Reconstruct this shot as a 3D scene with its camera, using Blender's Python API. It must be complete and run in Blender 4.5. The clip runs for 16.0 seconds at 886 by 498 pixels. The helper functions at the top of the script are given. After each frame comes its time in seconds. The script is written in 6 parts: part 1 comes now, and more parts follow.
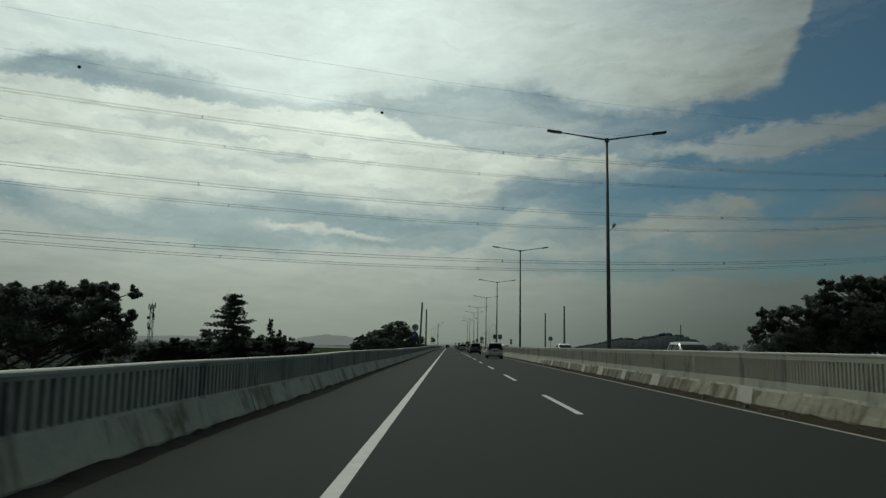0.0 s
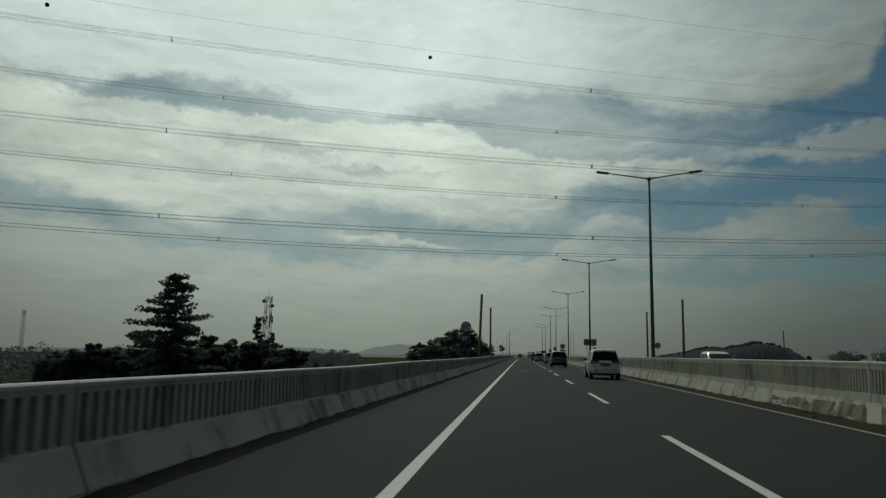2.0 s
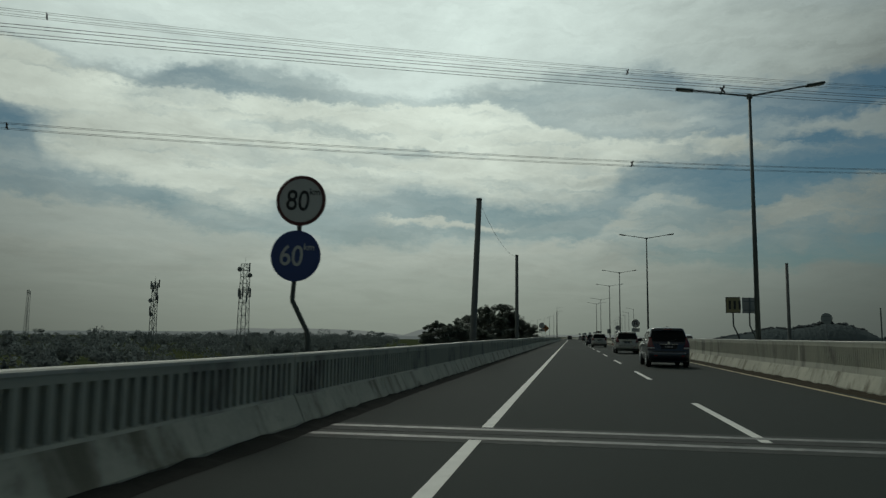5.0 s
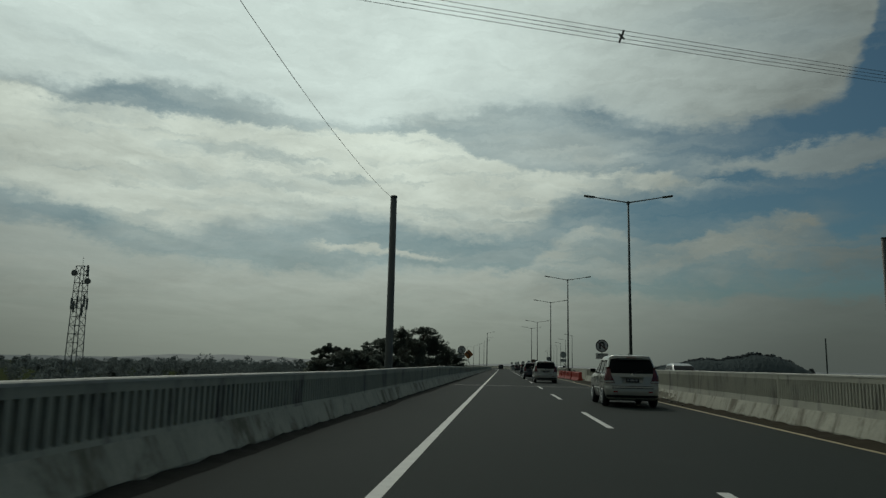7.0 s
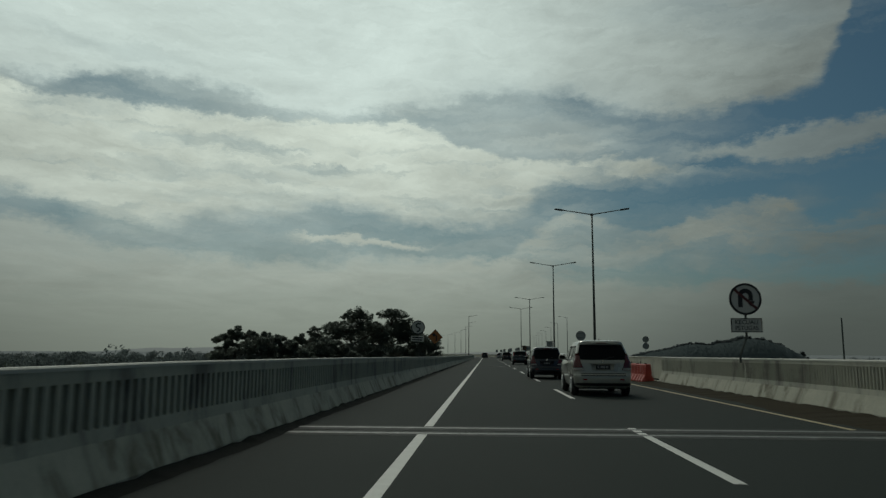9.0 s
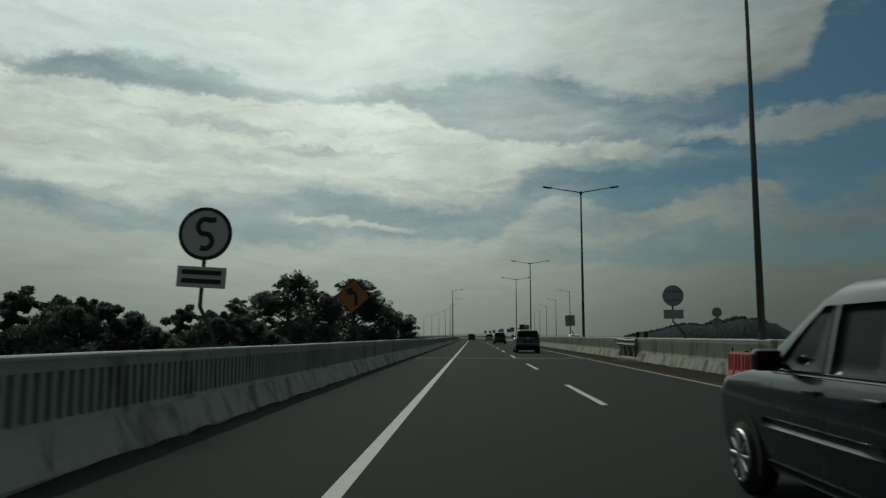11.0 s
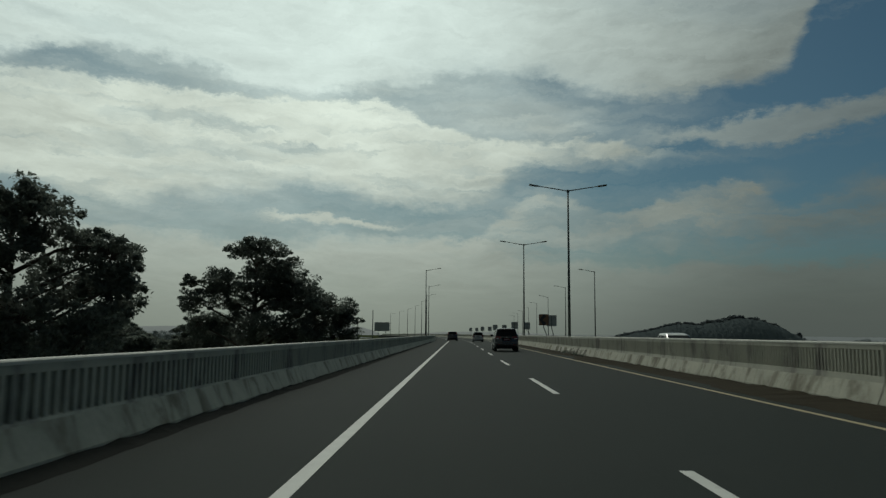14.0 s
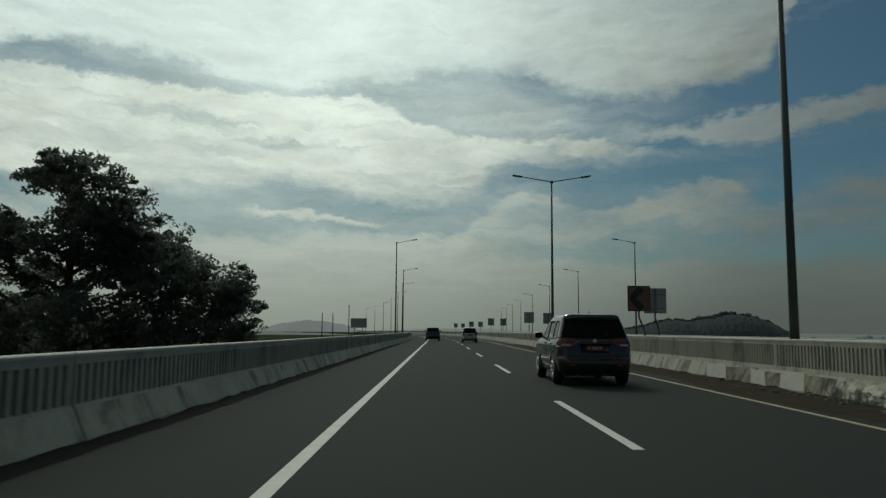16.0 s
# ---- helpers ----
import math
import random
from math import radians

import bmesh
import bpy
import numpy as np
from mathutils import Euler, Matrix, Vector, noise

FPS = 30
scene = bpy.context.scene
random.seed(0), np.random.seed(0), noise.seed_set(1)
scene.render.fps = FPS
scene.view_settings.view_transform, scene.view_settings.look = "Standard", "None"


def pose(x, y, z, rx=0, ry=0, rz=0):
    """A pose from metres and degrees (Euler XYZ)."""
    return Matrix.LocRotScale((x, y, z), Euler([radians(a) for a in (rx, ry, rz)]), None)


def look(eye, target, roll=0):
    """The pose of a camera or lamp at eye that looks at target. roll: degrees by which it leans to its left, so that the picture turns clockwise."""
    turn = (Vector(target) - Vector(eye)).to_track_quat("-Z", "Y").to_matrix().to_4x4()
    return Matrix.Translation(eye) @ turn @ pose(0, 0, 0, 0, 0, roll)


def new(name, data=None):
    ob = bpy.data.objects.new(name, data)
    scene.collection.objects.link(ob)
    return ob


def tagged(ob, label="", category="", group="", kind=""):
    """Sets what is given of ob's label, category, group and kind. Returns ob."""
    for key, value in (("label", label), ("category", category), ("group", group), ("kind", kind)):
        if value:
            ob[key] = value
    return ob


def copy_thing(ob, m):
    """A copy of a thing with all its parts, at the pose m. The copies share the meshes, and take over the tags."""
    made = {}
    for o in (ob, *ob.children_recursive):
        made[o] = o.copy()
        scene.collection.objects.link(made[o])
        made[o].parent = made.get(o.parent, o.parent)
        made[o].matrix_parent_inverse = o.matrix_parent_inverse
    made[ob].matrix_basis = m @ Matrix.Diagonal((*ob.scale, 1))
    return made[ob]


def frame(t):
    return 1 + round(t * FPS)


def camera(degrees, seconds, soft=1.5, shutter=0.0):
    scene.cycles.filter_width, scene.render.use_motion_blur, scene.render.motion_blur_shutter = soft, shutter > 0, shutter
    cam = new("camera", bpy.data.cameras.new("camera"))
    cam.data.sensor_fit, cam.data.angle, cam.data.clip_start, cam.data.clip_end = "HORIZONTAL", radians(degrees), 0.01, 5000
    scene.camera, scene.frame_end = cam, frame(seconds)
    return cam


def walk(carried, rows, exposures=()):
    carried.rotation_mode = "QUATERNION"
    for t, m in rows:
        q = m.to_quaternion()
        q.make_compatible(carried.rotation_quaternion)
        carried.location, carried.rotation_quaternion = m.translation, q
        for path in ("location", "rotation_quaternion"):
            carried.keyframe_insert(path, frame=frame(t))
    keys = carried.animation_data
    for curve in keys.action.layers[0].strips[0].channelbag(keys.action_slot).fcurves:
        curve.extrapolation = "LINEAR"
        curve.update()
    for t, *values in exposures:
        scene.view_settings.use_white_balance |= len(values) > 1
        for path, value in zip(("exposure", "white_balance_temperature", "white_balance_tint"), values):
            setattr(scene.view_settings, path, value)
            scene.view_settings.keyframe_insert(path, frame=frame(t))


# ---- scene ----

# camera and its way along the left lane (x 0 is the left edge line, y runs down the road, z 0 is the asphalt)
cam = camera(62.0, 16.0, 1.38, 0.12)
EYE = 1.295
ROWS = [
    (0, 0.983, 0.002, 0.400, 7.447, -0.989), (0.5, 1.004, 9.010, 2.406, 7.215, -0.721), (1, 1.107, 18.035, 3.685, 8.390, 0.066),
    (1.5, 1.193, 26.690, 5.960, 7.690, -0.764), (2, 1.228, 35.483, 6.009, 8.089, -0.865), (2.5, 1.171, 43.980, 6.287, 7.218, -0.866),
    (3, 1.180, 52.038, 9.000, 7.319, -0.714), (3.2, 1.180, 55.25, 11.160, 6.940, -0.590), (5.3, 1.185, 90.75, 9.705, 6.663, -0.690), (5.5, 1.185, 94.177, 10.270, 7.101, -0.354), (6, 1.183, 102.502, 9.443, 7.259, -0.607),
    (6.5, 1.216, 111.561, 5.398, 8.006, -0.753), (7, 1.242, 120.690, 4.559, 8.905, -1.212), (7.5, 1.210, 130.097, 2.856, 7.898, -1.155),
    (8, 1.120, 138.922, 2.609, 9.639, -0.076), (8.5, 1.114, 148.021, 2.834, 7.590, -0.283), (9, 1.035, 157.370, 3.310, 8.096, -0.252), (9.2, 1.040, 161.02, 3.439, 7.680, 0.300),
    (11.3, 1.150, 199.57, 2.089, 6.680, -0.160), (11.5, 1.161, 203.380, 1.918, 7.166, -0.133), (12, 1.272, 212.981, 2.323, 7.893, 0.889), (12.5, 1.243, 222.218, 1.582, 8.457, -0.250),
    (13, 1.326, 231.663, 1.821, 7.794, 0.231), (13.5, 1.357, 241.140, 1.031, 8.217, -0.313), (14, 1.388, 250.748, 1.048, 6.557, -0.473),
    (14.5, 1.447, 260.527, 1.780, 7.337, -0.023), (15, 1.395, 270.116, 1.724, 6.450, -0.531), (15.5, 1.352, 279.501, 1.654, 7.323, -0.719),
    (16, 1.369, 288.677, -0.345, 6.326, -0.464),
]
walk(cam, [(t, pose(x, y, EYE, 90 + tilt, lean, turn)) for t, x, y, turn, tilt, lean in ROWS], [(0, 0.06, 6500, 3), (0.5, -0.04, 6500, 3), (1.5, -0.14, 6500, 3), (3, -0.08, 6500, 3), (5.5, -0.10, 6500, 3), (8.5, -0.23, 6500, 3), (11.5, -0.08, 6500, 3), (13.5, -0.06, 6500, 3), (15, 0.02, 6500, 3), (16, 0.08, 6500, 3)])

# ------------------------------------------------------------------ sky and sun
SUN_AZ, SUN_EL = radians(-14), radians(40)
world = bpy.data.worlds.new("sky")
scene.world = world
world.use_nodes = True
W = world.node_tree
W.nodes.clear()


class Nodes:
    """Short writing for a node tree."""

    def __init__(self, tree):
        self.t = tree

    def add(self, kind, **sets):
        n = self.t.nodes.new(kind)
        for k, v in sets.items():
            if k == "operation":
                n.operation = v
            elif k == "blend":
                n.data_type, n.blend_type = "RGBA", v
            elif k == "interpolation":
                n.interpolation_type = v
        return n

    def put(self, socket, value):
        if isinstance(value, bpy.types.NodeSocket):
            self.t.links.new(value, socket)
        else:
            socket.default_value = value

    def m(self, op, a, b=0.0, c=0.0):
        n = self.add("ShaderNodeMath", operation=op)
        for s, v in zip(n.inputs, (a, b, c)):
            self.put(s, v)
        return n.outputs[0]

    def noise(self, vec, scale, detail=4.0, rough=0.55, distortion=0.0):
        n = self.add("ShaderNodeTexNoise")
        if vec is not None:
            self.put(n.inputs["Vector"], vec)
        self.put(n.inputs["Scale"], scale)
        self.put(n.inputs["Detail"], detail)
        self.put(n.inputs["Roughness"], rough)
        self.put(n.inputs["Distortion"], distortion)
        return n.outputs["Fac"]

    def smooth(self, v, a, b, lo=0.0, hi=1.0):
        n = self.add("ShaderNodeMapRange", interpolation="SMOOTHSTEP")
        for i, x in enumerate((v, a, b, lo, hi)):
            self.put(n.inputs[i], x)
        return n.outputs[0]

    def mix(self, f, a, b, blend="MIX"):
        n = self.add("ShaderNodeMix", blend=blend)
        self.put(n.inputs[0], f)
        for s, v in ((n.inputs[6], a), (n.inputs[7], b)):
            self.put(s, v if isinstance(v, bpy.types.NodeSocket) or len(v) == 4 else (*v, 1))
        return n.outputs[2]

    def vec(self, x, y, z):
        n = self.add("ShaderNodeCombineXYZ")
        for s, v in zip(n.inputs, (x, y, z)):
            self.put(s, v)
        return n.outputs[0]

    def scaled(self, v, s, turn=(0, 0, 0)):
        n = self.add("ShaderNodeMapping")
        self.put(n.inputs["Vector"], v)
        n.inputs["Scale"].default_value = s
        n.inputs["Rotation"].default_value = turn
        return n.outputs[0]


g = Nodes(W)
coord = g.add("ShaderNodeTexCoord").outputs["Generated"]
sep = g.add("ShaderNodeSeparateXYZ")
g.put(sep.inputs[0], coord)
dx, dy, dz = sep.outputs
up = g.m("MAXIMUM", dz, 0.0)
az = g.m("MULTIPLY", g.m("ARCTAN2", dx, dy), 57.2958)
el = g.m("MULTIPLY", g.m("ARCSINE", g.m("MINIMUM", g.m("MAXIMUM", dz, -1.0), 1.0)), 57.2958)
# layer of cloud seen in perspective, and the same in degrees
den = g.m("ADD", up, 0.11)
STREET = radians(13)
px_, py_ = g.m("DIVIDE", dx, den), g.m("DIVIDE", dy, den)
across = g.m("SUBTRACT", g.m("MULTIPLY", px_, math.cos(STREET)), g.m("MULTIPLY", py_, math.sin(STREET)))
along = g.m("ADD", g.m("MULTIPLY", px_, math.sin(STREET)), g.m("MULTIPLY", py_, math.cos(STREET)))
plane = g.vec(across, along, 0.0)
deg = g.vec(az, el, 0.0)


def swing(vec, scale, detail, rough, reach):
    """Noise about nought, of the given reach in degrees."""
    return g.m("MULTIPLY", g.m("SUBTRACT", g.noise(vec, scale, detail, rough), 0.5), reach)


warp_a = swing(g.scaled(deg, (0.10, 0.22, 1)), 1.0, 7, 0.62, 7.0)
warp_e = g.m("ADD", swing(g.scaled(deg, (0.16, 0.30, 1), (0, 0, 0.12)), 1.0, 8, 0.62, 2.6), g.m("ADD", swing(g.scaled(deg, (0.42, 0.85, 1), (0, 0, 0.2)), 1.0, 8, 0.68, 2.2), swing(g.scaled(deg, (1.5, 2.2, 1), (0, 0, 0.12)), 1.0, 7, 0.65, 0.7)))
wa, we = g.m("ADD", az, warp_a), g.m("ADD", el, warp_e)


def patch(a, e, sa, se, lean, amount):
    """An oval thinning (amount under 0) or thickening (over 0) of cloud about azimuth a and height e, in degrees."""
    c, s = math.cos(radians(lean)), math.sin(radians(lean))
    p, q = g.m("SUBTRACT", wa, a), g.m("SUBTRACT", we, e)
    u = g.m("DIVIDE", g.m("ADD", g.m("MULTIPLY", p, c), g.m("MULTIPLY", q, s)), sa)
    v = g.m("DIVIDE", g.m("SUBTRACT", g.m("MULTIPLY", q, c), g.m("MULTIPLY", p, s)), se)
    r = g.m("ADD", g.m("MULTIPLY", u, u), g.m("MULTIPLY", v, v))
    return g.m("MULTIPLY", g.m("EXPONENT", g.m("MULTIPLY", r, -1.0)), amount)


def total(spots):
    s_ = 0.0
    for spot in spots:
        s_ = g.m("ADD", patch(*spot), s_)
    return s_


def edge(points):
    """A cloud bank's edge: its height over the azimuth, both in degrees."""
    n = g.add("ShaderNodeValToRGB")
    g.put(n.inputs[0], g.m("DIVIDE", g.m("ADD", g.m("ADD", az, g.m("MULTIPLY", warp_a, 0.35)), 50.0), 100.0))
    ramp = n.color_ramp
    ramp.interpolation = "B_SPLINE"
    while len(ramp.elements) < len(points):
        ramp.elements.new(0.5)
    for stop, (a, e) in zip(ramp.elements, points):
        stop.position = (a + 50.0) / 100.0
        stop.color = (e / 40.0, e / 40.0, e / 40.0, 1)
    return g.m("MULTIPLY", n.outputs[0], 40.0)


def below(points, soft):
    d = g.m("SUBTRACT", edge(points), we)
    return g.smooth(d, -soft * 0.5, soft * 0.5)


def above(points, soft):
    d = g.m("SUBTRACT", we, edge(points))
    return g.smooth(d, -soft * 0.5, soft * 0.5)


def within(lo, hi, soft):
    return g.m("MULTIPLY", g.smooth(wa, lo - soft, lo + soft), g.smooth(wa, hi + soft, hi - soft))


drift = g.vec(g.m("ADD", az, g.m("MULTIPLY", warp_a, 0.8)), g.m("ADD", el, g.m("MULTIPLY", warp_e, 0.9)), 0.0)
ribs = g.noise(g.scaled(drift, (0.10, 0.62, 1), (0, 0, 0.16)), 1.0, 9, 0.62, 0.7)
wisps = g.noise(g.scaled(drift, (0.22, 1.25, 1), (0, 0, 0.22)), 1.0, 9, 0.66, 0.4)
fleece = g.noise(g.scaled(plane, (3.4, 2.8, 1)), 1.0, 10, 0.62, 0.6)
body = g.smooth(g.noise(g.scaled(plane, (1.9, 1.5, 1)), 1.0, 10, 0.60, 0.6), 0.28, 0.72)

# thin veil over the whole sky, thicker towards the sun's side
veil = g.m("ADD", g.smooth(az, 24.0, -8.0, 0.06, 0.62), g.m("MULTIPLY", g.m("SUBTRACT", ribs, 0.5), 1.0))
veil = g.m("ADD", veil, total(((3.5, 17.0, 6, 1.6, -4, 0.30), (10, 16.2, 6, 1.3, 0, 0.22), (8, 15.6, 3.0, 0.5, 0, 0.30), (21, 23.5, 6, 2.4, 0, 0.45), (-41, 14.0, 3.5, 1.6, 0, -0.45), (-31.5, 10.0, 5, 0.7, -12, -0.40),
                               (-9, 10.2, 5, 0.9, -6, -0.25), (-3, 9.3, 4, 0.7, 0, -0.25), (-28.5, 18.6, 6, 0.8, -6, -0.20), (27, 19.5, 5, 4, 0, -0.3), (12, 11.8, 7, 1.2, 0, -0.25), (27, 12, 6, 1.2, 0, -0.25))))
veil = g.m("MINIMUM", g.m("MAXIMUM", veil, 0.0), 1.0)

# the banks: the high sheet, the ribbed bank below it, a streak and low banks
sheet = g.m("MULTIPLY", above([(-42.5, 19.6), (-34, 18.0), (-29, 19.9), (-24.7, 20.1), (-21, 19.6), (-16.8, 18.4), (-12, 17.6), (-8, 18.8), (-3, 19.6), (1.5, 20.2), (7.8, 19.8), (10.4, 18.4), (13.4, 17.7), (16.3, 17.7), (18.7, 18.0), (21.5, 18.1), (23.0, 17.7), (25.2, 19.6), (27.4, 23.0), (34, 40)], 1.5),
              g.m("SUBTRACT", 1.0, g.m("MAXIMUM", total(((19, 24.2, 7, 1.6, -8, 0.5), (-30, 21.5, 8, 0.8, -6, 0.3), (4, 19.4, 6, 1.4, -6, 0.45))), 0.0)))
bank = g.m("MULTIPLY", below([(-42.4, 19.5), (-37.9, 18.4), (-34, 17.6), (-30.5, 17.6), (-27.2, 17.5), (-21.8, 17.6), (-16.8, 17.7), (-12, 17.6), (-8.5, 17.6), (-6.2, 17.9), (-3.9, 17.0), (-1.7, 16.0), (0.1, 15.4), (4.6, 14.6), (7.7, 14.8), (12, 14.6), (14.5, 14.3), (17.5, 13.2)], 0.7),
             above([(-42.2, 15.4), (-40.1, 15.0), (-39.2, 12.0), (-34.8, 10.8), (-31.0, 10.2), (-28.2, 8.7), (-25.2, 9.0), (-21.4, 10.3), (-15.7, 11.0), (-11.9, 11.8), (-8.4, 11.3), (-3, 9.9), (1, 10.2), (3.4, 11.3), (4.3, 12.8), (7.6, 13.0), (12, 13.2), (14.5, 13.7), (17.5, 13.9)], 2.2))
holes = g.m("MAXIMUM", g.m("ADD", total(((-18.5, 13.3, 4.2, 0.55, -9, 0.55), (-13, 13.9, 3, 0.5, -10, 0.3), (-41, 14.2, 3, 1.3, 0, 0.8))), g.m("MULTIPLY", g.m("SUBTRACT", 0.49, ribs), 2.6)), 0.0)
bank = g.m("MULTIPLY", bank, g.m("MAXIMUM", g.m("SUBTRACT", 1.0, holes), 0.25))
tail = g.m("MULTIPLY", g.m("MULTIPLY", below([(10, 14.5), (17.4, 15.2), (22.1, 15.7), (25.5, 15.8), (27.6, 16.1), (31, 16.4), (40, 17.5)], 0.9), above([(10, 14.5), (17.4, 14.6), (20.1, 13.9), (23.9, 13.7), (26.4, 14.2), (30, 14.6), (40, 15.5)], 0.9)), g.m("MULTIPLY", within(14, 40, 4), 0.80))
low = g.m("MULTIPLY", below([(0.8, 6.4), (3.2, 9.2), (5.9, 11.0), (9.7, 10.0), (11.8, 9.1), (15.2, 9.7), (18, 10.2), (21.0, 11.3), (22.6, 10.4), (23.9, 9.2), (26.5, 9.9), (30, 9.8), (40, 10.5)], 0.9), g.m("MULTIPLY", g.smooth(ribs, 0.36, 0.62, 0.45, 1.0), g.smooth(az, 22, 27, 0.85, 0.55)))
low = g.m("MULTIPLY", low, g.m("MAXIMUM", g.smooth(we, 5.5, 8.6, 0.30, 1.0), g.smooth(az, 12, 2)))
low = g.m("MINIMUM", g.m("ADD", low, g.m("MAXIMUM", total(((31, 10.2, 3.0, 0.8, 4, 0.55), (27, 8.0, 4.0, 0.35, 2, 0.35), (22.2, 10.6, 1.6, 1.0, 30, 0.25))), 0.0)), 0.95)
streak = g.m("MULTIPLY", below([(-17, 8.7), (-14.4, 9.2), (-10.1, 9.1), (-5.7, 8.6), (-3.0, 8.2)], 0.35), g.m("MULTIPLY", above([(-17, 8.7), (-14.4, 8.6), (-10, 8.35), (-5.7, 8.15), (-3.0, 8.2)], 0.5), within(-15, -5, 1.5)))
dim = g.m("MULTIPLY", below([(-42, 9.1), (-36.6, 8.9), (-32.1, 9.0), (-30, 8.2), (-26.3, 7.4), (-20.5, 6.9), (-15.1, 7.0), (-5.7, 7.4), (1.4, 7.2), (5, 5)], 1.0), 0.75)

sky = g.add("ShaderNodeTexSky")
sky.sky_type, sky.sun_disc = "NISHITA", False
sky.sun_elevation, sky.sun_rotation = SUN_EL, SUN_AZ
sky.air_density, sky.dust_density, sky.ozone_density = 1.0, 1.5, 1.6
blue = g.mix(1.0, sky.outputs[0], (0.145, 0.228, 0.248), "MULTIPLY")
sun_way = (math.sin(SUN_AZ) * math.cos(SUN_EL), math.cos(SUN_AZ) * math.cos(SUN_EL), math.sin(SUN_EL))
dot = g.add("ShaderNodeVectorMath", operation="DOT_PRODUCT")
g.put(dot.inputs[0], coord)
dot.inputs[1].default_value = sun_way
near_sun = g.smooth(dot.outputs["Value"], 0.63, 0.985)
shine = g.m("ADD", 1.0, g.m("MULTIPLY", near_sun, 3.85))


def cloud(below_, mask, base, puff, tint):
    """Lays one bank of cloud over what lies behind it."""
    lum = g.m("MULTIPLY", g.m("ADD", base, g.m("ADD", g.m("MULTIPLY", g.m("SUBTRACT", body, 0.5), puff), g.m("ADD", g.m("MULTIPLY", g.m("SUBTRACT", fleece, 0.5), puff * 1.0), g.m("MULTIPLY", g.m("SUBTRACT", wisps, 0.5), puff * 1.6)))), shine)
    return g.mix(mask, below_, g.mix(1.0, tint, g.vec(lum, lum, lum), "MULTIPLY"))


COOL, WARM = (0.885, 1.0, 0.965), (0.925, 1.0, 0.91)
final = cloud(blue, veil, 1.26, 0.30, COOL)
final = cloud(final, dim, 1.40, 0.15, WARM)
final = cloud(final, low, 1.33, 0.28, WARM)
final = cloud(final, streak, 1.42, 0.2, WARM)
final = cloud(final, bank, g.smooth(az, -6, 14, 1.62, 1.32), 0.42, WARM)
final = cloud(final, tail, 1.25, 0.25, COOL)
final = cloud(final, sheet, g.smooth(az, -6, 24, 1.62, 0.98), 0.34, COOL)
haze = g.smooth(el, 8.0, -0.5, 0.0, 0.95)
haze_lum = g.m("ADD", 0.95, g.m("MULTIPLY", g.smooth(dot.outputs["Value"], 0.61, 0.90), 3.0))
haze_col = g.mix(1.0, g.mix(g.smooth(az, -5.0, 22.0), (0.905, 1.0, 0.87), (0.875, 1.0, 0.925)), g.vec(haze_lum, haze_lum, haze_lum), "MULTIPLY")
final = g.mix(haze, final, haze_col)
bg = g.add("ShaderNodeBackground")
g.put(bg.inputs[0], final)
bg.inputs[1].default_value = 0.1
wo = g.add("ShaderNodeOutputWorld")
g.put(wo.inputs[0], bg.outputs[0])

lamp = bpy.data.lights.new("sun", "SUN")
lamp.energy, lamp.angle, lamp.color = 0.8, radians(12), (1.0, 0.95, 0.86)
sun = new("sun", lamp)
sun.matrix_world = look(Vector(sun_way) * 500, (0, 0, 0))

# ------------------------------------------------------------------ materials


def material(name, colour, rough=0.7, metal=0.0, vary=0.25, scale=2.0, grain=30.0, bump=0.15, stain=None, stain_at=0.6, spec=0.5, coat=0.0, random_each=0.0):
    """A surface with patches at one scale and grain at another, both in metres of the world."""
    mat = bpy.data.materials.new(name)
    mat.use_nodes = True
    n = Nodes(mat.node_tree)
    b = mat.node_tree.nodes["Principled BSDF"]
    at = n.add("ShaderNodeNewGeometry").outputs["Position"]
    big = n.noise(at, scale, 5, 0.6)
    fine = n.noise(at, grain, 3, 0.6)
    f = n.m("ADD", n.m("MULTIPLY", n.m("SUBTRACT", big, 0.5), vary * 2.2), n.m("MULTIPLY", n.m("SUBTRACT", fine, 0.5), vary))
    if random_each:
        f = n.m("ADD", f, n.m("MULTIPLY", n.m("SUBTRACT", n.add("ShaderNodeObjectInfo").outputs["Random"], 0.5), random_each))
    k = n.m("ADD", 1.0, f)
    col = n.mix(1.0, colour, n.vec(k, k, k), "MULTIPLY")
    if stain:
        s = n.smooth(n.noise(n.scaled(at, (1, 1, 0.35)), scale * 1.7, 6, 0.65, 0.5), stain_at - 0.1, stain_at + 0.12)
        col = n.mix(s, col, stain)
    n.put(b.inputs["Base Color"], col)
    n.put(b.inputs["Roughness"], n.m("ADD", rough - 0.06, n.m("MULTIPLY", big, 0.12)))
    b.inputs["Metallic"].default_value = metal
    b.inputs["Specular IOR Level"].default_value = spec
    b.inputs["Coat Weight"].default_value = coat
    b.inputs["Coat Roughness"].default_value = 0.08
    if bump:
        bm_ = n.add("ShaderNodeBump")
        bm_.inputs["Strength"].default_value = bump
        bm_.inputs["Distance"].default_value = 0.02
        n.put(bm_.inputs["Height"], fine)
        n.put(b.inputs["Normal"], bm_.outputs[0])
    return mat


